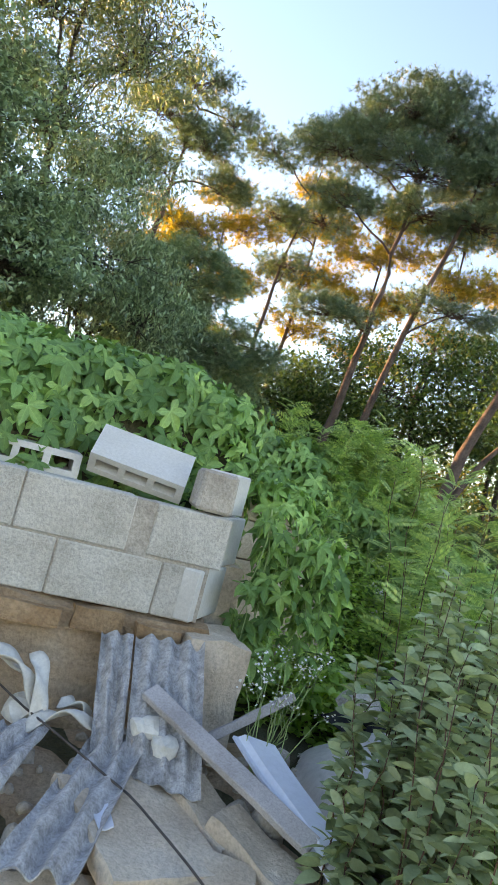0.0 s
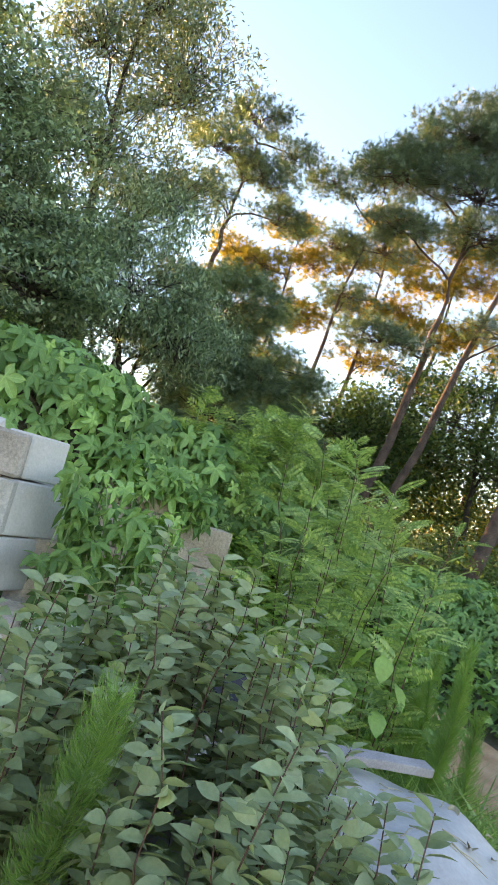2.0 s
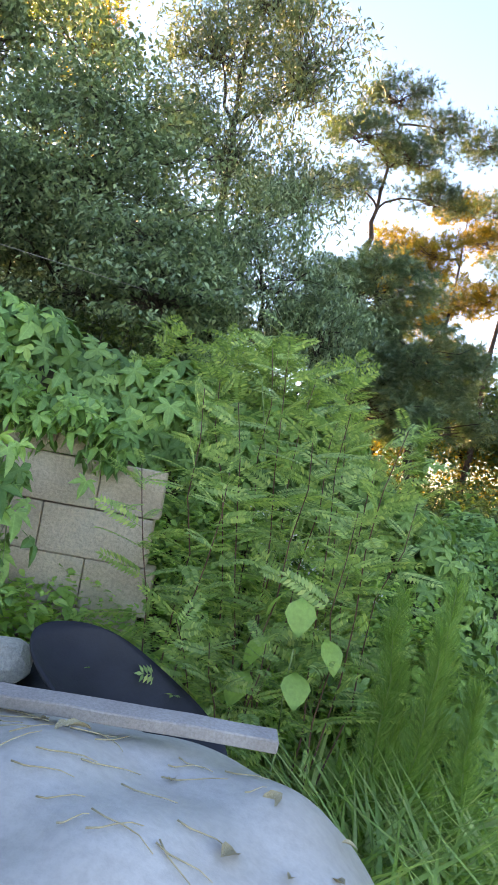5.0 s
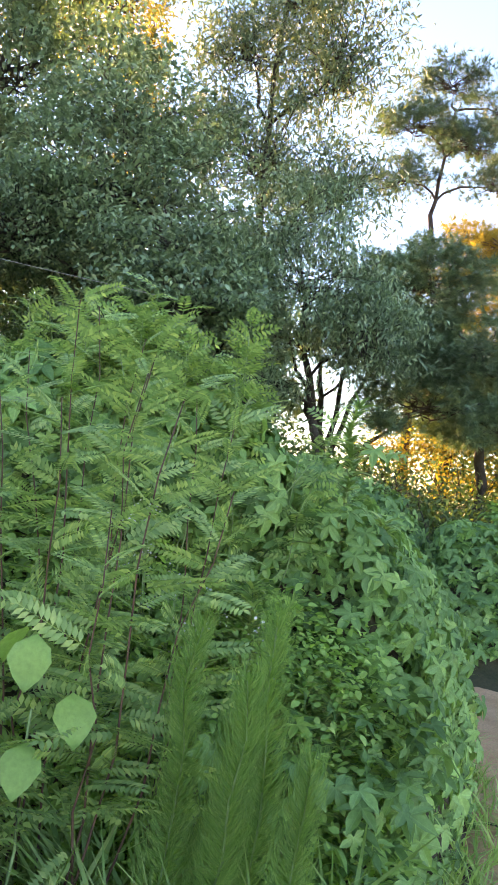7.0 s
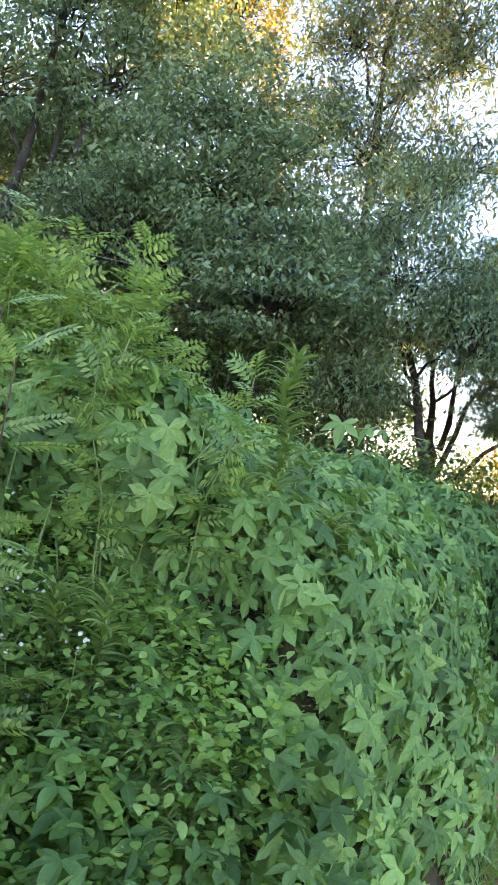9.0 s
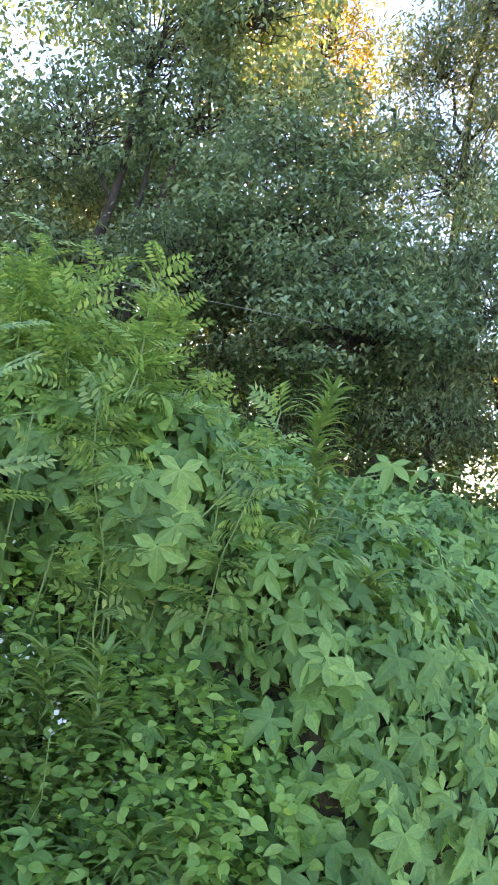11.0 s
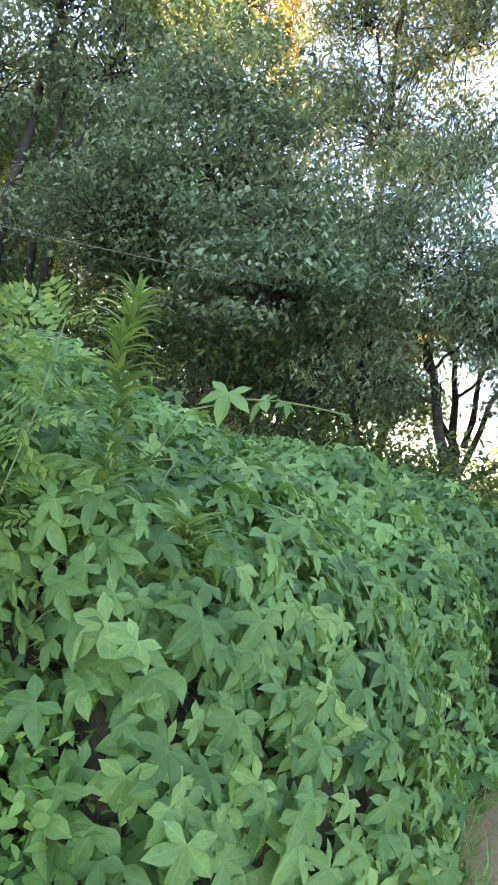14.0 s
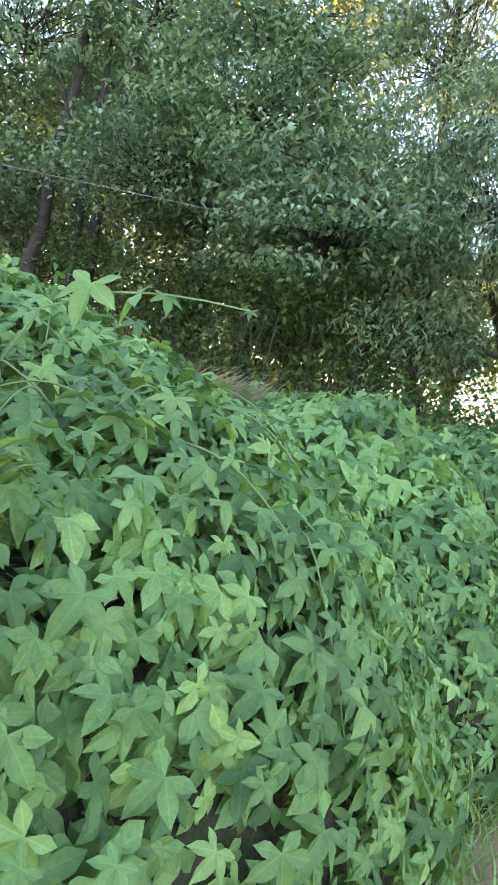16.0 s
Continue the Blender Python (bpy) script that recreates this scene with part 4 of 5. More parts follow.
def shrubs():
    rng = np.random.default_rng(91)
    # ladder-leaved shrubs: arching stems, each to its own tip
    for i, (bx, by, tips) in enumerate([
            (1.42, 1.62, ((1.32, 1.69, 2.07), (1.48, 1.40, 1.78), (1.20, 1.55, 1.84), (1.55, 1.72, 1.95))),
            (1.62, 1.50, ((1.77, 1.42, 1.83), (1.66, 1.36, 1.55), (1.85, 1.60, 1.62), (1.58, 1.62, 1.88))),
            (1.12, 1.48, ((1.10, 1.44, 1.86), (0.95, 1.40, 1.58), (1.24, 1.40, 1.60))),
            (1.30, 1.95, ((1.22, 1.98, 2.12), (1.42, 1.92, 2.02), (1.05, 1.90, 1.95))),
            (1.60, 2.00, ((1.72, 1.95, 1.80), (1.55, 2.05, 1.92))),
            (1.40, 1.38, ((1.30, 1.24, 1.10), (1.18, 1.28, 1.14), (1.46, 1.30, 1.12)))]):
        z = float(height(bx, by)) - 0.03
        stems = [((rng.normal(0, 0.02), rng.normal(0, 0.02)), (x - bx, y - by, zt - z)) for x, y, zt in tips]
        stem_plant("ladder_leaf_shrub", "shrub with long pinnate leaves and reddish-brown stems", "shrub", (bx, by), stems, PINN, (M_SUMAC, M_REDSTEM), 100 + i, 0.23, 26, "pinnate shrubs", 0.0038, 0.3, start=0.36, taper=0.45, turn=0.7)
    # bright plants that tower over the vines
    for i, (x, y, zt, n) in enumerate([(0.95, 2.48, 2.36, 9), (1.20, 2.56, 2.36, 9), (1.43, 2.58, 2.32, 8), (0.70, 2.60, 2.30, 7), (1.60, 2.64, 2.12, 4)]):
        h = zt - float(height(x, y))
        stems = [((rng.normal(0, 0.06), rng.normal(0, 0.05)), (rng.normal(0, 0.16), rng.normal(0, 0.10), h * rng.uniform(0.78, 1.0))) for _ in range(n)]
        stem_plant("tall_bright_weed", "tall bright green weed with cut feathery leaves above the vines", "weed", (x, y), stems, FERN, (M_SUMAC, M_STEM), 120 + i, 0.135, 44, "tall bright weeds", 0.004, 0.3, start=0.58, taper=0.3, turn=0.7)
    # grey-green weeds
    for i in range(66):
        x, y = rng.uniform(0.22, 1.0), rng.uniform(-0.45, 0.42)
        if x > 0.8 and y > 0.2:
            continue
        h = rng.uniform(0.7, 1.1)
        stems = [((rng.normal(0, 0.02), rng.normal(0, 0.02)), (rng.normal(0, 0.07), rng.normal(0, 0.07), h * rng.uniform(0.8, 1.0))) for _ in range(2)]
        stem_plant("grey_green_weed", "upright grey-green weed with soft toothed leaves", "weed", (x, y), stems, oval(0.5, 0.25, 0.14), (M_GREYLEAF, M_REDSTEM), 1400 + i, 0.078, 84, "grey-green weeds", 0.0032, 0.2, start=0.1, taper=0.35, turn=0.6)
    # feathery fleabane like plants
    for i, (x, y, h) in enumerate([(1.81, 1.44, 1.06), (2.01, 1.56, 1.12), (2.10, 1.50, 0.82), (1.95, 1.50, 0.98), (0.34, -0.30, 0.90), (0.42, -0.24, 0.76), (1.15, 0.05, 0.55), (1.88, 1.62, 0.8)]):
        stem_plant("feathery_weed", "soft feathery bright green weed with thread-like leaves", "weed", (x, y), [((0, 0), (rng.normal(0, 0.05), rng.normal(0, 0.05), h))], THREAD, (M_FEATHER, M_STEM), 180 + i, 0.125, 2300, "feathery weeds", 0.005, 0.65, start=0.05, taper=0.35)
    # spike of narrow leaves above the bank
    for i, (x, y, h, up) in enumerate([(1.94, 2.79, 0.93, 0.72), (2.08, 2.88, 0.52, 0.72), (1.72, 2.36, 0.95, 0), (1.60, 2.30, 0.9, 0), (1.95, 2.3, 0.72, 0), (2.02, 2.38, 0.76, 0), (1.86, 2.25, 0.66, 0), (2.1, 2.25, 0.6, 0), (2.06, 2.30, 0.70, 0)]):
        stem_plant("narrow_leaf_spike", "tall unbranched weed densely set with narrow leaves", "weed", (x, y), [((0, 0), (0.0, 0.03, h))], NARROW, (M_SUMAC, M_STEM), 200 + i, 0.125, 420, "narrow-leaved spikes", 0.006, 0.5, start=0.1, taper=0.1, lift=up)
    # big heart leaves
    t = empty("heart_leaf_plant", (1.54, 1.36, float(height(1.54, 1.36))), "young plant with large bright heart-shaped leaves", "plant")
    o = np.array(t.location)
    child("stem", mesh_np("stem", *tube(bent((0, 0, 0), (0, 0, 0.75), 6, 0, 0.01), np.linspace(0.006, 0.003, 6), 5), M_STEM), t)
    heart = oval(0.85, 0.35, 0.06)
    for dx, dy, z, ax, ay, s in ((0, -0.02, 1.27, 0.1, -0.5, 0.115), (-0.08, 0, 1.13, -0.7, -0.5, 0.12), (0.09, 0, 1.16, 0.6, -0.6, 0.11), (-0.05, 0.02, 1.27, -0.8, 0.1, 0.10), (0.02, -0.03, 1.05, 0.2, -0.8, 0.11), (-0.12, -0.02, 1.02, -0.5, -0.8, 0.12)):
        child("leaf", mesh_np("leaf", *scatter(heart, np.array([[dx, dy, z - o[2]]]), frames_of(np.array([[ax, ay, -0.7]]), np.array([0.0])), [s]), M_FRESH), t)


def herbs():
    """Low ground cover and grass: what nobody could count."""
    rng = np.random.default_rng(93)
    t = empty("ground_herbs", (1.6, 2.0, float(height(1.6, 2.0))), "low mixed herbs covering the ground before the vines", "herbs", kind="stuff")
    o = np.array(t.location)
    n = 44000
    x, y = rng.uniform(0.2, 2.55, n), rng.uniform(0.9, 2.9, n)
    ok = (x - 0.2 + 0.6 * (y - 0.9) > 0.9) & ((y > 1.75) | (rng.uniform(0, 1, n) < 0.3)) & (x < 2.35 + 0.1 * np.sin(4 * y))
    x, y = x[ok], y[ok]
    z = height(x, y) + np.abs(rng.normal(0, 0.09, len(x))) + 0.02 + rng.uniform(0, 1, len(x)) ** 0.28 * (0.62 * smooth(1.6, 2.5, y) + 0.12) * smooth(2.45, 2.1, x - 0.1 * y + 0.2)
    a = rng.uniform(0, 6.28, len(x))
    f = np.stack([np.cos(a), np.sin(a), rng.normal(0.1, 0.35, len(x))], -1)
    P, R, S = np.stack([x, y, z], -1) - o, frames_of(f, rng.normal(0, 0.4, len(x))), rng.uniform(0.016, 0.042, len(x))
    child("foliage", mesh_np("foliage", *scatter(OVALW, P, R, S), M_FRESH), t, kind="stuff")
    n = 620
    x, y = rng.uniform(1.3, 2.4, n), rng.uniform(1.9, 2.75, n)
    z = height(x, y) + rng.uniform(0.2, 0.62, n) + 0.16 * smooth(1.9, 2.5, y)
    f = np.stack([rng.normal(0.3, 0.7, n), rng.normal(-0.5, 0.6, n), rng.normal(-0.35, 0.3, n)], -1)
    child("lobed_leaves", mesh_np("lobed_leaves", *scatter(HOP5, np.stack([x, y, z], -1) - o, frames_of(f, rng.normal(0, 0.4, n)), rng.uniform(0.05, 0.085, n)), M_HOP, own_places(HOP5, n)), t, kind="stuff")
    gt = empty("grass", (1.9, 1.4, float(height(1.9, 1.4))), "long green grass beside the tarp and path", "grass", kind="stuff")
    o = np.array(gt.location)
    n = 15000
    x, y = rng.uniform(1.0, 2.95, n), rng.uniform(-0.6, 5.5, n)
    ok = ((x > 1.62 - 0.2 * y) & (y < 2.35) & (x < 2.55 + 0.2 * smooth(3.2, 2.2, y) + 0.1 * np.sin(5 * y))) | ((x > 2.2) & (x < 2.72 - 0.28 * smooth(3.6, 4.8, y) + 0.05 * np.sin(6 * y)) & (y > 2.2))
    x, y = x[ok], y[ok]
    a = rng.uniform(0, 6.28, len(x))
    f = np.stack([np.cos(a) * 0.45, np.sin(a) * 0.45, np.ones(len(x))], -1)
    S = rng.uniform(0.12, 0.42, len(x)) * np.where(x > 2.28, 0.7, 1)
    child("blades", mesh_np("blades", *scatter(BLADE, np.stack([x, y, height(x, y) - 0.01], -1) - o, frames_of(f, rng.uniform(0, 6.28, len(x))), S), M_GRASS), gt, kind="stuff")
    n = 2600
    x, y = rng.uniform(1.5, 2.35, n), rng.uniform(0.8, 1.8, n)
    ok = x > 1.95 - 0.35 * (y - 0.4)
    x, y = x[ok], y[ok]
    a = rng.uniform(0, 6.28, len(x))
    f = np.stack([np.cos(a) * 0.5, np.sin(a) * 0.5, np.ones(len(x))], -1)
    child("broad_blades", mesh_np("broad_blades", *scatter(blade(0.07, 1.0), np.stack([x, y, height(x, y) - 0.01], -1) - o, frames_of(f, rng.uniform(0, 6.28, len(x))), rng.uniform(0.28, 0.58, len(x))), M_GRASS), gt, "broad arching grass blades", kind="stuff")
    c = empty("verge_herbs", (4.0, 6.5, float(height(4.0, 6.5))), "low green herbs and creepers over the verge beyond the path", "herbs", kind="stuff")
    o = np.array(c.location)
    n = 15000
    x, y = rng.uniform(1.6, 9, n), rng.uniform(4.4, 13, n)
    ok = (x > 2.3 + 0.1 * (y - 4)) & ~((np.abs(x - 3.1) < 0.85) & (y < 5.8))
    x, y = x[ok], y[ok]
    z = height(x, y) + vine_top(x, y) + np.abs(rng.normal(0, 0.12, len(x))) + 0.35 * np.clip(np.sin(1.7 * x) * np.sin(1.3 * y + 1), 0, 1) * rng.uniform(0, 1, len(x))
    a = rng.uniform(0, 6.28, len(x))
    f = np.stack([np.cos(a), np.sin(a), rng.normal(-0.1, 0.35, len(x))], -1)
    child("foliage", mesh_np("foliage", *scatter(HOP3, np.stack([x, y, z], -1) - o, frames_of(f, rng.normal(0, 0.4, len(x))), rng.uniform(0.06, 0.13, len(x))), M_HOP, own_places(HOP3, len(x))), c, kind="stuff")
    w = empty("wall_foot_herbs", (0.7, 1.6, float(height(0.7, 1.6))), "leafy green herbs at the foot of the rendered wall", "herbs", kind="stuff")
    o = np.array(w.location)
    n = 1800
    x, y = rng.uniform(0.25, 1.2, n), rng.uniform(1.35, 1.82, n)
    z = height(x, y) + rng.uniform(0.0, 0.38, n)
    a = rng.uniform(0, 6.28, n)
    f = np.stack([np.cos(a), np.sin(a), rng.normal(0, 0.35, n)], -1)
    child("foliage", mesh_np("foliage", *scatter(OVALW, np.stack([x, y, z], -1) - o, frames_of(f, rng.normal(0, 0.4, n)), rng.uniform(0.03, 0.075, n)), M_FRESH), w, kind="stuff")


# ---------------------------------------------------------------- the ruin
def box_bm(x0, x1, y0, y1, z0, z1, bevel=0.004, jitter=0.0, cuts=0, rng=None):
    bm = bmesh.new()
    bmesh.ops.create_cube(bm, size=1)
    for v in bm.verts:
        v.co = Vector(((x0 + x1) / 2 + v.co.x * (x1 - x0), (y0 + y1) / 2 + v.co.y * (y1 - y0), (z0 + z1) / 2 + v.co.z * (z1 - z0)))
    if cuts:
        bmesh.ops.subdivide_edges(bm, edges=bm.edges, cuts=cuts, use_grid_fill=True)
    elif bevel:
        bmesh.ops.bevel(bm, geom=bm.edges, offset=bevel, segments=1, affect="EDGES")
    if jitter:
        for v in bm.verts:
            v.co += Vector(noise.noise_vector(v.co * 7)) * jitter + Vector(noise.noise_vector(v.co * 23)) * jitter * 0.35
    return bm


def ruin():
    wall = empty("wall_ruin", (-0.8, 1.1, 0.7), "broken grey concrete-block wall on an earthen footing", "wall", kind="structure")
    off = Matrix.Translation(-Vector(wall.location))

    def put(name, bm, m, label="", parent=wall):
        bmesh.ops.transform(bm, matrix=off, verts=bm.verts)
        return part(name, bm, m, parent, label)

    j = 0.003
    for z0, z1, xs in ((1.166, 1.366, (-2.25, -1.84, -1.43, -1.03, -0.631, -0.241, -0.10)), (1.372, 1.575, (-2.0, -1.6, -1.2, -0.79, -0.385))):
        for a, b in zip(xs, xs[1:]):
            put("block", box_bm(a + j, b - j, 1.0, 1.19, z0 + 0.001, z1 - 0.002, 0.005, 0.004), M_BLOCK)
    put("block", box_bm(-0.31, -0.02, 1.0, 1.19, 1.378, 1.57, 0.005, 0.004), M_BLOCK)
    put("mortar", box_bm(-2.25, -0.06, 1.009, 1.18, 1.17, 1.568, 0, 0.003, 6), M_MORTAR, "brown mortar between the blocks")
    # return wall at the corner, turned back
    rz = Matrix.Translation((-0.10, 0.965, 0)) @ Matrix.Rotation(radians(60), 4, "Z")
    for z0, z1, x0, x1, m in ((1.17, 1.365, 0.0, 0.385, M_BLOCKW), (1.372, 1.572, 0.11, 0.50, M_BLOCKW), (1.58, 1.745, 0.17, 0.40, M_BLOCKW)):
        bm = box_bm(x0 + 0.004, x1 - 0.004, 0.0, 0.12, z0, z1, 0.006, 0.003)
        bmesh.ops.transform(bm, matrix=rz, verts=bm.verts)
        put("block", bm, m, "pale plastered corner block")
    put("block", box_bm(-0.16, -0.02, 1.04, 1.2, 1.582, 1.735, 0.012, 0.012), M_MORTAR, "broken mortar stub")
    bm = box_bm(0.02, 0.16, 1.28, 1.8, 0.6, 1.37, 0, 0.01, 4)
    put("return", bm, M_RENDER, "shaded rendered return")
    # earthen footing
    put("footing", box_bm(-2.3, 0.0, 0.985, 1.3, 0.2, 1.16, 0, 0.035, 14), M_EARTH, "cracked earthen footing")
    bm = box_bm(-0.10, 0.13, 0.86, 1.18, 0.2, 1.14, 0, 0.022, 9)
    put("corner_footing", bm, M_RENDER, "worn earthen corner pier")
    for x, z, w, h in ((-0.42, 1.12, 0.18, 0.085), (-0.70, 1.10, 0.30, 0.07), (-0.98, 1.10, 0.22, 0.09), (-0.2, 1.1, 0.16, 0.08), (-1.25, 1.05, 0.25, 0.12)):
        put("stone", box_bm(x - w / 2, x + w / 2, 0.945, 1.1, z - h / 2, z + h / 2, 0, 0.016, 3), M_STONE)
    # rendered wall further along
    w2 = empty("wall_rendered", (0.4, 1.9, 0.8), "tan cement-rendered block wall with a broken sloping top", "wall", kind="structure")
    o2 = Matrix.Translation(-Vector(w2.location))
    rw = Matrix.Translation((0.10, 1.78, 0)) @ Matrix.Rotation(radians(12), 4, "Z")
    for z0, z1, xs in ((0.75, 0.965, (0.1, 0.36, 0.80)), (0.97, 1.16, (0.1, 0.16, 0.56, 0.84)), (1.165, 1.355, (0.1, 0.36, 0.80)), (1.36, 1.55, (0.1, 0.16, 0.56, 0.82)), (1.555, 1.72, (0.1, 0.36, 0.5))):
        for a, b in zip(xs, xs[1:]):
            bm = box_bm(a + 0.002, b - 0.002, 0, 0.16, z0, z1, 0.004, 0.003)
            bmesh.ops.transform(bm, matrix=o2 @ rw, verts=bm.verts)
            part("block", bm, M_RENDER, w2)


def hollow_block(at, rot, label):
    """A three-cell hollow block lying on its face; the cells show on its long side."""
    bm = bmesh.new()
    L, H, D, t, w = 0.39, 0.10, 0.19, 0.026, 0.028
    t3 = (L - 4 * w) / 3
    xs = [-L / 2]
    for i in range(3):
        xs += [xs[-1] + w, xs[-1] + w + t3]
    xs.append(L / 2)
    zs = [0, t, H - t, H]
    for y, flip in ((-D / 2, 1), (D / 2, -1)):
        for i in range(len(xs) - 1):
            for k in range(3):
                if k == 1 and i % 2 == 1:
                    continue
                c = [(xs[i], y, zs[k]), (xs[i + 1], y, zs[k]), (xs[i + 1], y, zs[k + 1]), (xs[i], y, zs[k + 1])]
                bm.faces.new([bm.verts.new(p) for p in c[::flip]])
    for i in range(1, len(xs) - 1, 2):
        x0, x1, z0, z1 = xs[i], xs[i + 1], t, H - t
        q = [(x0, z0), (x1, z0), (x1, z1), (x0, z1)]
        for a, b in zip(q, q[1:] + q[:1]):
            bm.faces.new([bm.verts.new(p) for p in ((a[0], -D / 2, a[1]), (a[0], D / 2, a[1]), (b[0], D / 2, b[1]), (b[0], -D / 2, b[1]))])
    q = [(-L / 2, 0), (L / 2, 0), (L / 2, H), (-L / 2, H)]
    for a, b in zip(q, q[1:] + q[:1]):
        bm.faces.new([bm.verts.new(p) for p in ((a[0], -D / 2, a[1]), (b[0], -D / 2, b[1]), (b[0], D / 2, b[1]), (a[0], D / 2, a[1]))])
    bmesh.ops.remove_doubles(bm, verts=bm.verts, dist=0.0005)
    for v in bm.verts:
        v.co += Vector(noise.noise_vector(v.co * 15)) * 0.003
    ob = part("hollow_block", bm, M_BLOCKW, None)
    ob.matrix_world = pose(*at, *rot)
    return tagged(ob, label, "block", "hollow blocks")


WIRE = ((-2.73, 4.0, 3.16), (-1.67, 10.4, 4.12))


# ---------------------------------------------------------------- debris about the ruin
def patch(corners, n, m, f, thick, oval_=False):
    """A bent sheet between four corners (u from first to second, v from first to fourth), with relief f(u, v) along its normal and real thickness; oval_ rounds its outline."""
    A, B, C, D = (np.array(c, float) for c in corners)
    nrm = np.cross(B - A, D - A)
    nrm /= np.linalg.norm(nrm)
    u, v = np.meshgrid(np.linspace(0, 1, n), np.linspace(0, 1, m), indexing="ij")
    if oval_:
        a, b = 2 * u - 1, 2 * v - 1
        u, v = 0.5 + 0.5 * a * np.sqrt(1 - b * b / 2), 0.5 + 0.5 * b * np.sqrt(1 - a * a / 2)
    P = (A * ((1 - u) * (1 - v))[..., None] + B * (u * (1 - v))[..., None] + C * (u * v)[..., None] + D * ((1 - u) * v)[..., None]) + nrm * f(u, v)[..., None]
    bm = bmesh.new()
    top = [[bm.verts.new(P[i, k]) for k in range(m)] for i in range(n)]
    bot = [[bm.verts.new(P[i, k] - nrm * thick) for k in range(m)] for i in range(n)]
    for i in range(n - 1):
        for k in range(m - 1):
            bm.faces.new((top[i][k], top[i + 1][k], top[i + 1][k + 1], top[i][k + 1]))
            bm.faces.new((bot[i][k], bot[i][k + 1], bot[i + 1][k + 1], bot[i + 1][k]))
    rim = [(i, 0) for i in range(n)] + [(n - 1, k) for k in range(1, m)] + [(i, m - 1) for i in range(n - 2, -1, -1)] + [(0, k) for k in range(m - 2, 0, -1)]
    for a, b in zip(rim, rim[1:] + rim[:1]):
        bm.faces.new((top[a[0]][a[1]], top[b[0]][b[1]], bot[b[0]][b[1]], bot[a[0]][a[1]]))
    return bm


def thing(name, bm, m, label, category, group="", smooth_=False):
    """One loose thing in one mesh, its origin at its lowest middle."""
    c = sum((v.co for v in bm.verts), Vector()) / len(bm.verts)
    c.z = min(v.co.z for v in bm.verts)
    bmesh.ops.translate(bm, vec=-c, verts=bm.verts)
    ob = part(name, bm, m, None, smooth=smooth_)
    ob.location = c
    return tagged(ob, label, category, group)


def rough_edge(u, v, s):
    return 0.006 * np.sin(9 * u + 5 * v + s) + 0.004 * np.sin(23 * u - 17 * v)


def plank(a, b, w, t, label, roll=0.0, name="plank"):
    a, b = Vector(a), Vector(b)
    bm = bmesh.new()
    bmesh.ops.create_cube(bm, size=1)
    ln = (b - a).length
    bmesh.ops.subdivide_edges(bm, edges=[e for e in bm.edges if abs(e.verts[0].co.y - e.verts[1].co.y) > 0.5], cuts=8)
    for v in bm.verts:
        v.co = Vector((v.co.x * w, v.co.y * ln, v.co.z * t))
        v.co += Vector(noise.noise_vector(v.co * 9 + a * 5)) * 0.004
    bmesh.ops.bevel(bm, geom=[e for e in bm.edges if e.calc_face_angle(0) > 0.7], offset=0.003, segments=1, affect="EDGES")
    q = (b - a).to_track_quat("Y", "Z").to_matrix().to_4x4()
    bmesh.ops.transform(bm, matrix=Matrix.Translation((a + b) / 2) @ q @ Matrix.Rotation(radians(roll), 4, "Y"), verts=bm.verts)
    return thing(name, bm, M_TIMBER, label, "plank", "loose planks")


def lump(c, r, seed, flat=0.6):
    bm = bmesh.new()
    bmesh.ops.create_icosphere(bm, subdivisions=2, radius=1)
    for v in bm.verts:
        k = 1 + 0.35 * noise.noise(v.co * 1.7 + Vector((seed, 0, 0))) + 0.12 * noise.noise(v.co * 5 + Vector((0, seed, 0)))
        d = v.co * k
        d.z = max(-0.8, d.z)
        v.co = Vector(c) + Vector((d.x * r, d.y * r, d.z * r * flat))
    return bm


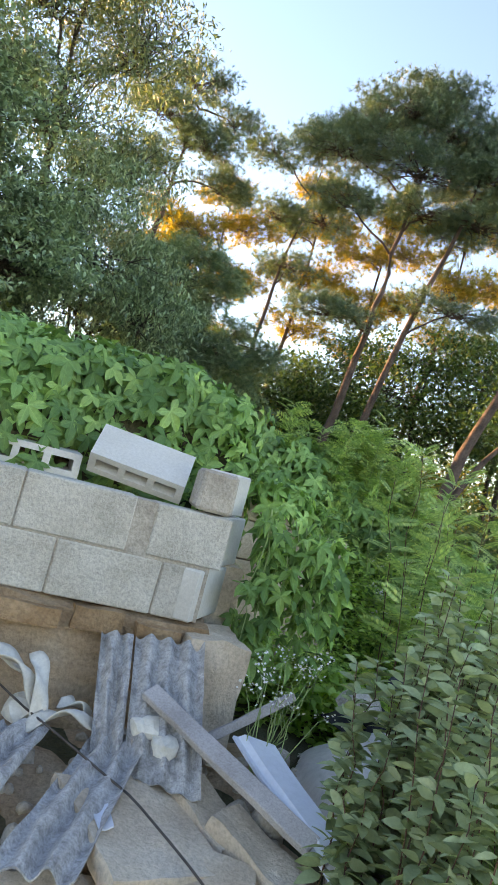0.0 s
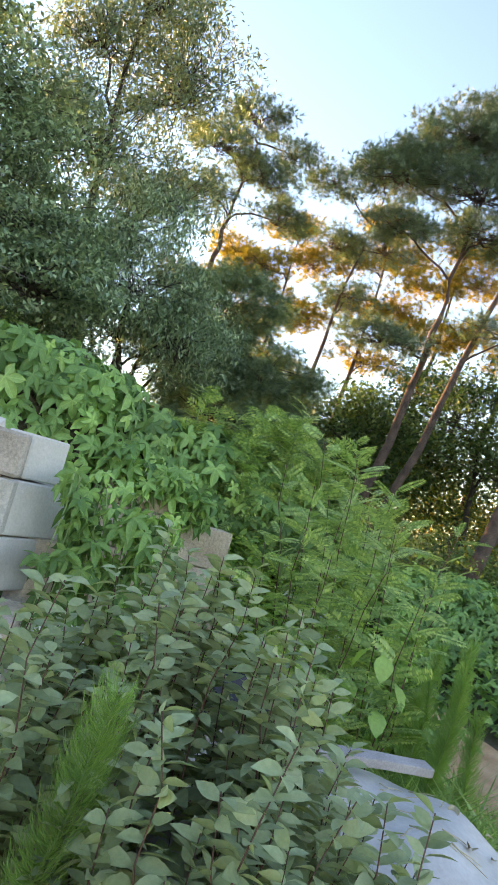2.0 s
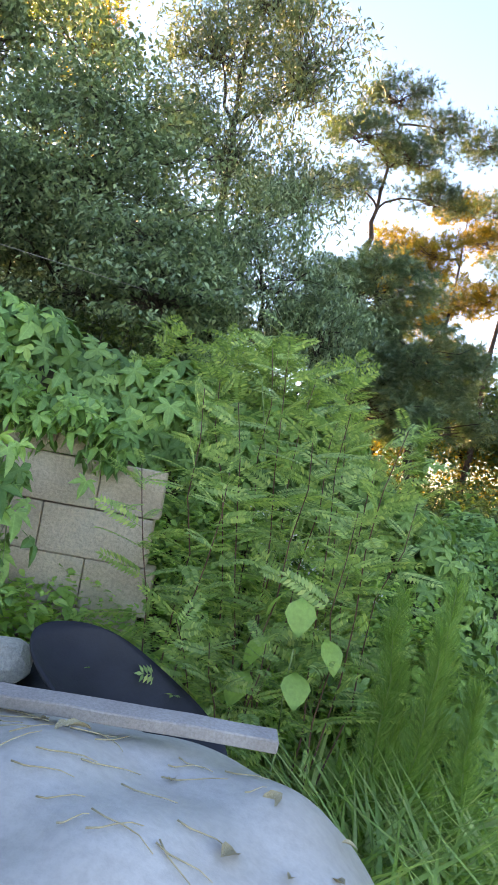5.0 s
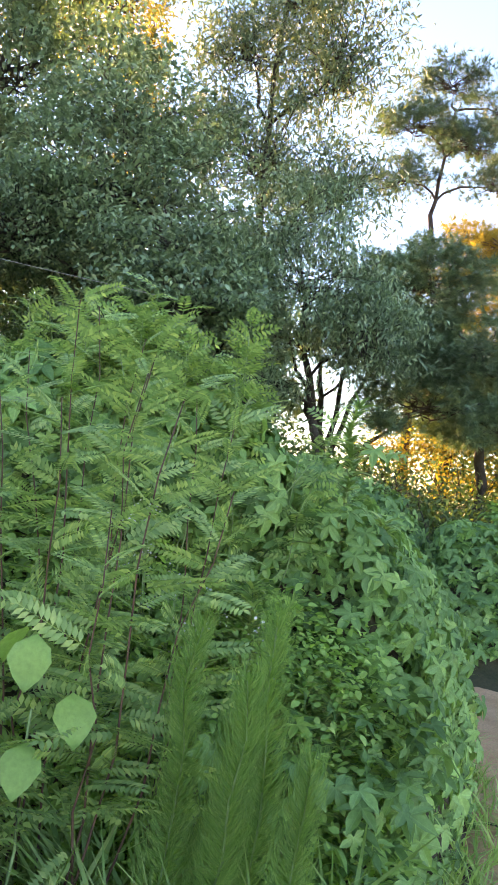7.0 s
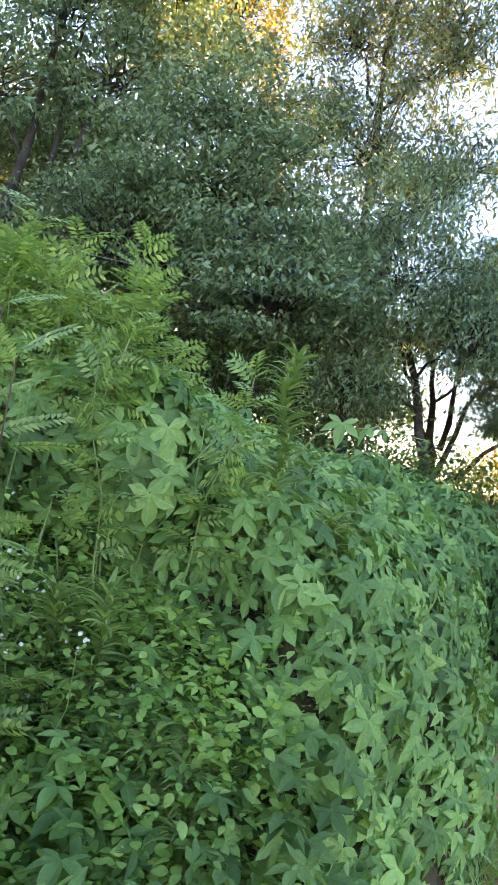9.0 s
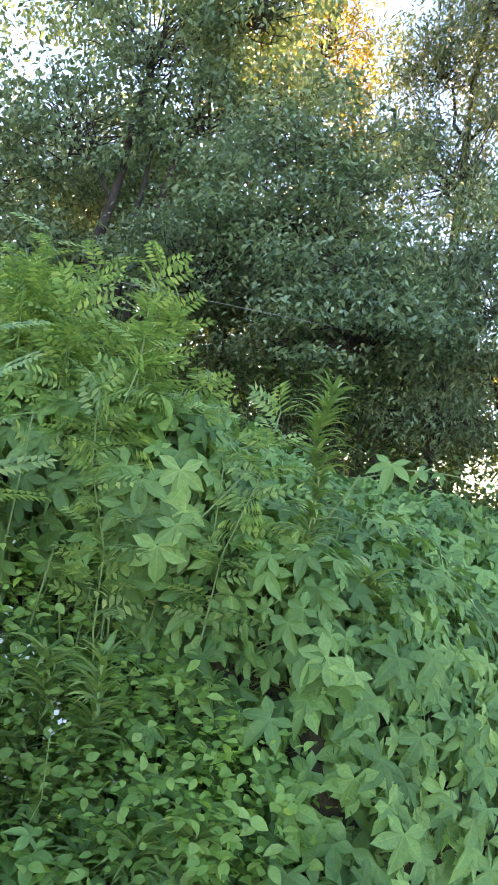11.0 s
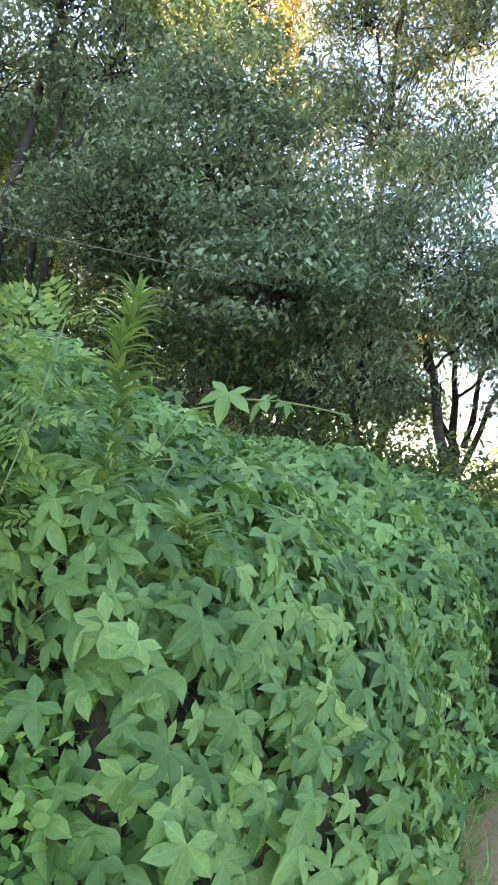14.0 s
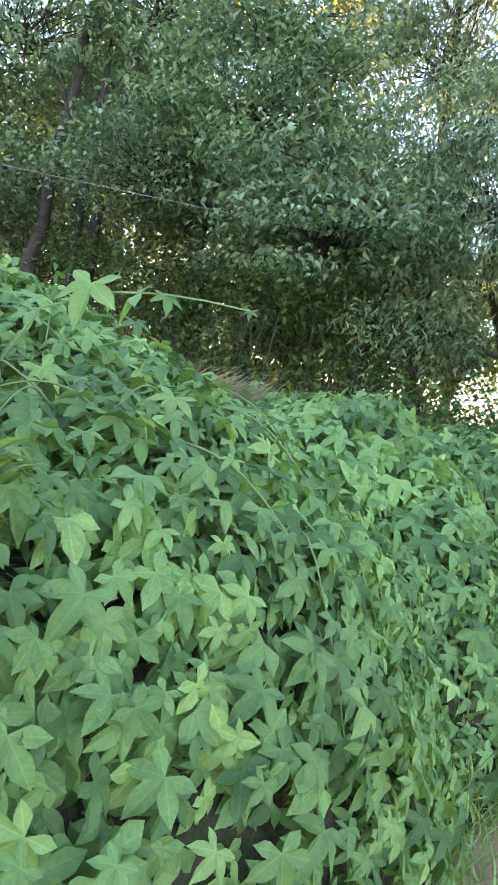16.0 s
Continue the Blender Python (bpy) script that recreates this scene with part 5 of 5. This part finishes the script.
def debris():
    V, F = grid(-1.9, 0.45, -1.3, 1.0, 60, 60, lambda x, y: height(x, y) + 0.012 + 0.02 * np.sin(9 * x + 3 * y) * np.sin(7 * y - 4 * x) + 0.012 * np.sin(21 * x) * np.sin(19 * y) - 0.08 * smooth(-0.9, -1.25, y) - 0.08 * smooth(0.25, 0.42, x))
    fl = new("rubble_floor", mesh_np("rubble_floor", V, F, M_EARTH))
    tagged(fl, "tan trodden earth and crumbled render before the wall", "ground", kind="structure")
    fl.data.shade_smooth()
    wave = lambda n, d=0.014, s=0.0: (lambda u, v: d * np.sin(2 * np.pi * n * u) + rough_edge(u, v, s))  # noqa: E731
    A, B, C, D = np.array([[-0.405, 0.915, 1.095], [-0.045, 0.875, 1.125], [-0.064, 0.43, 0.775], [-0.39, 0.58, 0.775]])
    mix = lambda p, q, k: tuple(np.array(p) * (1 - k) + np.array(q) * k)  # noqa: E731
    thing("corrugated_sheet", patch((A, mix(A, B, 0.31), mix(D, C, 0.28), mix(A, D, 0.98)), 26, 22, wave(2.0), 0.006), M_SHEET, "narrow weathered grey corrugated sheet leaning on the wall", "roof sheet", "corrugated sheets")
    thing("corrugated_sheet", patch((mix(A, B, 0.33), B, C, mix(D, C, 0.31)), 40, 22, wave(3.6, 0.014, 2), 0.006), M_SHEET, "weathered grey corrugated sheet with broken edges leaning on the wall", "roof sheet", "corrugated sheets")
    thing("corrugated_sheet", patch(((-0.378, 0.69, 0.83), (-0.19, 0.68, 0.85), (-0.44, 0.06, 0.71), (-0.64, 0.10, 0.71)), 34, 20, wave(2.6, 0.016), 0.006), M_SHEET, "grey corrugated sheet lying on the rubble", "roof sheet", "corrugated sheets")
    thing("corrugated_sheet", patch(((-0.66, 0.68, 0.83), (-0.52, 0.66, 0.83), (-0.66, 0.30, 0.76), (-0.86, 0.30, 0.76)), 24, 14, wave(2.0, 0.014), 0.006), M_SHEET, "broken piece of corrugated sheet among foam scraps", "roof sheet", "corrugated sheets")
    plank((-0.234, 0.71, 0.985), (0.23, 0.24, 0.775), 0.066, 0.028, "weathered grey plank lying across the debris", 25)
    plank((0.30, 0.80, 1.02), (-0.02, 0.66, 0.875), 0.05, 0.03, "short pale weathered batten propped on the debris", 30)
    thing("fallen_sheet", patch(((0.05, 0.60, 0.93), (0.20, 0.62, 0.90), (0.37, 0.14, 0.735), (0.27, 0.12, 0.735)), 10, 16, lambda u, v: 0.016 * (u < 0.12) + 0.004 * np.sin(7 * v), 0.01), M_PANEL, "pale bluish-white sheet panel with a folded edge", "panel")
    thing("fallen_sheet", patch(((0.30, 0.22, 0.76), (0.39, 0.24, 0.76), (0.42, 0.12, 0.73), (0.34, 0.10, 0.73)), 8, 8, lambda u, v: 0.01 * np.sin(6 * u + 2 * v), 0.006), M_PANEL, "torn scrap of white panel in the weeds", "panel")
    for i, (c, w, d, rz, tx) in enumerate([((-0.25, 0.33, 0.715), 0.36, 0.42, 20, 9), ((-0.14, 0.12, 0.66), 0.34, 0.34, -15, 8), ((-0.5, 0.02, 0.60), 0.40, 0.34, 8, 10), ((-0.02, 0.45, 0.72), 0.16, 0.26, 35, 16), ((-0.78, 0.10, 0.63), 0.30, 0.4, 30, 8), ((0.10, 0.30, 0.70), 0.15, 0.3, 40, 14), ((-0.95, 0.55, 0.74), 0.35, 0.35, 10, 10), ((-0.45, -0.35, 0.52), 0.5, 0.4, -20, 8)]):
        bm = box_bm(-w / 2, w / 2, -d / 2, d / 2, -0.03, 0.03, 0, 0.014, 7)
        bmesh.ops.transform(bm, matrix=pose(*c, tx, 3, rz), verts=bm.verts)
        thing("render_slab", bm, M_RENDER, "broken tan slab of wall render on the rubble", "slab", "fallen render slabs")
    for i, (c, r) in enumerate([((-0.225, 0.66, 0.885), 0.055), ((-0.17, 0.58, 0.86), 0.05), ((-0.6, 0.80, 0.83), 0.07), ((0.05, 0.72, 0.80), 0.05)]):
        thing("foam_chunk", lump(c, r, i * 3.1, 0.7), M_FOAM, "chunk of pale insulation foam", "foam", "foam chunks")
    for i, (a, b, sag, w) in enumerate([((-0.78, 0.86, 1.00), (-0.55, 0.74, 0.84), 0.06, 0.07), ((-0.60, 0.86, 1.0), (-0.56, 0.68, 0.82), 0.05, 0.05), ((-0.60, 0.66, 0.83), (-0.36, 0.70, 0.84), 0.05, 0.045), ((-0.85, 0.80, 0.92), (-0.62, 0.88, 0.93), 0.05, 0.05), ((-0.50, 0.78, 0.88), (-0.38, 0.78, 0.83), 0.03, 0.04)]):
        a, b = Vector(a), Vector(b)
        s = (b - a).cross(Vector((0, 0, 1))).normalized() * w
        thing("foam_strip", patch((a - s / 2, a + s / 2, b + s / 2, b - s / 2), 5, 16, lambda u, v, sg=sag: sg * np.sin(np.pi * v) + 0.015 * np.sin(9 * v + 4 * u), 0.007), M_FOAM, "curled strip of pale insulation", "insulation", "curled insulation strips", True)
    thing("white_scrap", patch(((-0.40, 0.34, 0.765), (-0.35, 0.35, 0.765), (-0.34, 0.25, 0.755), (-0.38, 0.24, 0.755)), 5, 7, lambda u, v: 0.006 * np.sin(4 * u), 0.005), M_PANEL, "small white plastic scrap on a slab", "scrap")
    pts = np.array([(-0.72, 0.84, 0.90), (-0.60, 0.72, 0.86), (-0.517, 0.607, 0.85), (-0.44, 0.53, 0.83), (-0.367, 0.471, 0.805), (-0.28, 0.36, 0.79), (-0.151, 0.17, 0.735), (-0.05, 0.02, 0.68)])
    s = np.linspace(0, 1, 24)
    fine = np.stack([np.interp(s, np.linspace(0, 1, 8), pts[:, k]) for k in range(3)], -1)
    tagged(new("cable", mesh_np("cable", *tube(fine, np.full(24, 0.0036), 6), M_CABLE)), "dark frayed cable trailing over the slabs", "cable")
    rng = np.random.default_rng(301)
    got = []
    bm = lump((0, 0, 0), 1.0, 4.4, 0.8)
    bm.verts.ensure_lookup_table()
    T = (np.array([v.co[:] for v in bm.verts]), np.array([[v.index for v in f.verts] for f in bm.faces]))
    bm.free()
    n = 340
    x, y = rng.uniform(-1.3, 0.5, n), rng.uniform(-0.9, 0.92, n)
    P = np.stack([x, y, height(x, y) + 0.012], -1)
    f = rng.normal(0, 1, (n, 3))
    rub = new("rubble", mesh_np("rubble", *scatter(T, P, frames_of(f, rng.uniform(0, 6, n)), rng.gamma(2.0, 0.012, n) + 0.006), M_MORTAR))
    tagged(rub, "loose crumbs of mortar and earth before the wall", "rubble", kind="stuff")


def tarp_z(x, y):
    u, v = (x - 1.22) / 0.86, (y - 0.48) / 0.80
    r = (np.abs(u) ** 2.6 + np.abs(v) ** 2.6)
    h = np.clip(1 - r, 0, 1) ** 0.62
    z = height(x, y) + 0.02 + (0.97 - height(x, y)) * h
    fold = 0.012 * np.sin(9 * x + 5 * y + 2 * np.sin(3 * y)) + 0.008 * np.sin(17 * x - 11 * y) + 0.014 * np.abs(np.sin(4 * x + 7 * y))
    return z + fold * (0.3 + h)


def tarp_heap():
    V, F = grid(0.36, 2.06, -0.32, 1.26, 90, 84, tarp_z)
    u, v = (V[:, 0] - 1.22) / 0.86, (V[:, 1] - 0.48) / 0.80
    keep = (np.abs(u) ** 2.6 + np.abs(v) ** 2.6) < 1.06 + 0.05 * np.sin(9 * np.arctan2(v, u))
    F = F[keep[F].all(1)]
    ob = new("tarp", mesh_np("tarp", V, F, M_TARP))
    tagged(ob, "creased grey-blue tarp draped over a heap", "tarp")
    ob.data.shade_smooth()
    plank((0.72, 0.58, 1.035), (1.565, 0.765, 1.03), 0.062, 0.03, "pale weathered beam weighing down the tarp", 8, "beam")
    thing("rubber_sheet", patch(((0.76, 0.96, 1.12), (0.98, 1.22, 1.18), (1.54, 1.10, 0.88), (1.34, 0.78, 0.86)), 16, 20, lambda u, v: 0.07 * np.sin(np.pi * v) + 0.08 * np.sin(np.pi * u) + 0.004 * np.sin(9 * v + 4 * u), 0.012, True), M_BLACK, "black curved rubber sheet leaning behind the tarp heap", "rubber sheet", smooth_=True)
    thing("rubber_sheet", patch(((0.62, 1.20, 0.86), (0.86, 1.30, 0.96), (1.02, 0.96, 0.82), (0.80, 0.86, 0.80)), 8, 10, lambda u, v: 0.02 * np.sin(6 * u), 0.008), M_BLACK, "crumpled black sheet under the stone", "rubber sheet", smooth_=True)
    thing("grey_stone", lump((0.74, 1.12, 0.95), 0.085, 7.7, 0.8), M_BLOCK, "rough grey lump of concrete behind the beam", "stone")
    thing("clear_plastic", patch(((1.72, 0.98, 0.62), (1.98, 1.00, 0.44), (2.04, 0.62, 0.42), (1.84, 0.60, 0.60)), 16, 16, lambda u, v: 0.03 * np.sin(9 * u + 3 * v) * np.sin(7 * v) + 0.02 * np.abs(np.sin(13 * v + 6 * u)), 0.004), M_TARP, "crumpled plastic at the tarp's edge in dry grass", "plastic sheet", smooth_=True)
    rng = np.random.default_rng(311)
    t = empty("dry_straw", (1.2, 0.3, float(tarp_z(1.2, 0.3))), "scattered dry stalks and straw on the tarp", "straw", kind="stuff")
    o = np.array(t.location)
    got = []
    for i in range(44):
        x, y, a, ln = rng.uniform(0.75, 1.6), rng.uniform(0.1, 0.72), rng.normal(0.25, 0.5), rng.uniform(0.04, 0.14)
        s = np.linspace(-0.5, 0.5, 5)
        px, py = x + ln * s * math.cos(a), y + ln * s * math.sin(a) + 0.01 * np.sin(5 * s)
        got.append(tube(np.stack([px, py, tarp_z(px, py) + 0.006], -1) - o, np.linspace(0.002, 0.001, 5), 4))
    child("stalks", mesh_np("stalks", *join(got), M_HUSK), t, kind="stuff")
    hk = mesh_np("husk", *scatter(oval(0.5, 0.3, 0.35), np.zeros((1, 3)), np.eye(3)[None], [1.0]), M_HUSK)
    for i in range(26):
        x, y = rng.uniform(0.85, 1.75), rng.uniform(-0.1, 0.7)
        ob = new("dry_husk", hk)
        s = rng.uniform(0.03, 0.075)
        ob.matrix_world = pose(x, y, float(tarp_z(x, y)) + 0.012, rng.normal(0, 12), rng.normal(0, 15), rng.uniform(0, 360)) @ Matrix.Diagonal((s, s, s, 1))
        tagged(ob, "curled dry yellowish husk lying on the tarp", "dry husk", "dry husks on the tarp")
    # clover patch
    cl = empty("clover_patch", (1.35, -0.30, float(height(1.35, -0.30))), "patch of small bright yellow-green clover leaves", "clover", kind="stuff")
    o = np.array(cl.location)
    n = 700
    x, y = rng.normal(1.36, 0.13, n), rng.normal(-0.26, 0.10, n)
    a = rng.uniform(0, 6.28, n)
    f = np.stack([np.cos(a), np.sin(a), rng.normal(0.1, 0.3, n)], -1)
    z = height(x, y) + rng.uniform(0.05, 0.40, n) * np.exp(-((x - 1.36) ** 2 + (y + 0.26) ** 2) / 0.05)
    child("foliage", mesh_np("foliage", *scatter(OVALW, np.stack([x, y, z], -1) - o, frames_of(f, rng.normal(0, 0.3, n)), rng.uniform(0.012, 0.026, n)), M_FRESH), cl, kind="stuff")


def details():
    rng = np.random.default_rng(321)
    # white-flowered weeds
    for i, (x, y, h) in enumerate([(1.50, 2.25, 0.85), (1.62, 2.32, 0.75), (1.40, 2.30, 0.95), (0.16, 0.62, 0.40), (0.24, 0.78, 0.45), (1.72, 2.36, 0.5)]):
        z = float(height(x, y))
        t = empty("white_flowered_weed", (x, y, z), "weed with sprays of tiny white flower heads", "weed", "white-flowered weeds")
        fl, st = [], []
        for k in range(9):
            e = np.array([rng.normal(0, 0.10), rng.normal(0, 0.08), h * rng.uniform(0.75, 1.05)])
            st.append(tube(bent((0, 0, 0), e, 6, 0, 0.015, rng), np.linspace(0.003, 0.001, 6), 4))
            n = 12
            fl.append(leaf_cloud(e[None], n, 0.022, diamond(0.9, 0.0), 0.012, rng, -0.8))
        child("stem_spray", mesh_np("stem_spray", *join(st), M_STEM), t, kind="stuff")
        child("florets", mesh_np("florets", *join(fl), M_FLOWER), t, "tiny white florets", kind="stuff")
    # dry seed heads on the far bank
    t = empty("dry_grass", (-2.1, 8.9, float(height(-2.1, 8.9))), "tuft of dry brown grass heads at the top of the vines", "dry grass", kind="stuff")
    o = np.array(t.location)
    n = 260
    x, y = rng.normal(-2.2, 0.45, n), rng.normal(8.9, 0.2, n)
    a = rng.uniform(0, 6.28, n)
    f = np.stack([np.cos(a) * 0.3, np.sin(a) * 0.3, np.ones(n)], -1)
    child("stalks", mesh_np("stalks", *scatter(BLADE, np.stack([x, y, height(x, y)], -1) - o, frames_of(f, a), rng.uniform(0.35, 0.65, n)), M_DRY), t, kind="stuff")
    # wire strung through the wood
    p = bent(WIRE[0], WIRE[1], 16, -0.01)
    tagged(new("wire", mesh_np("wire", *tube(p, np.full(16, 0.004), 5), M_TIMBER)), "thin grey wire strung between the trees", "wire")
    # twig on the path
    tagged(new("twig", mesh_np("twig", *tube(bent((2.62, 3.28, float(height(2.62, 3.28)) + 0.055), (2.78, 3.2, float(height(2.78, 3.2)) + 0.052), 6, 0.004, 0.004, rng), np.linspace(0.006, 0.003, 6), 5), M_BARK)), "short brown twig lying on the dirt path", "twig")


wood()
undergrowth()
ruin()
hollow_block((-0.365, 1.33, 1.655), (42, 6, -11), "pale hollow concrete block lying tilted on the wall top")
hollow_block((-0.80, 1.42, 1.57), (4, 0, 4), "grey hollow block standing half hidden in the creeper")
hollow_block((-1.22, 1.43, 1.57), (3, 0, -3), "grey hollow block standing beside another in the creeper")
debris()
tarp_heap()
shrubs()
herbs()
details()
vines()
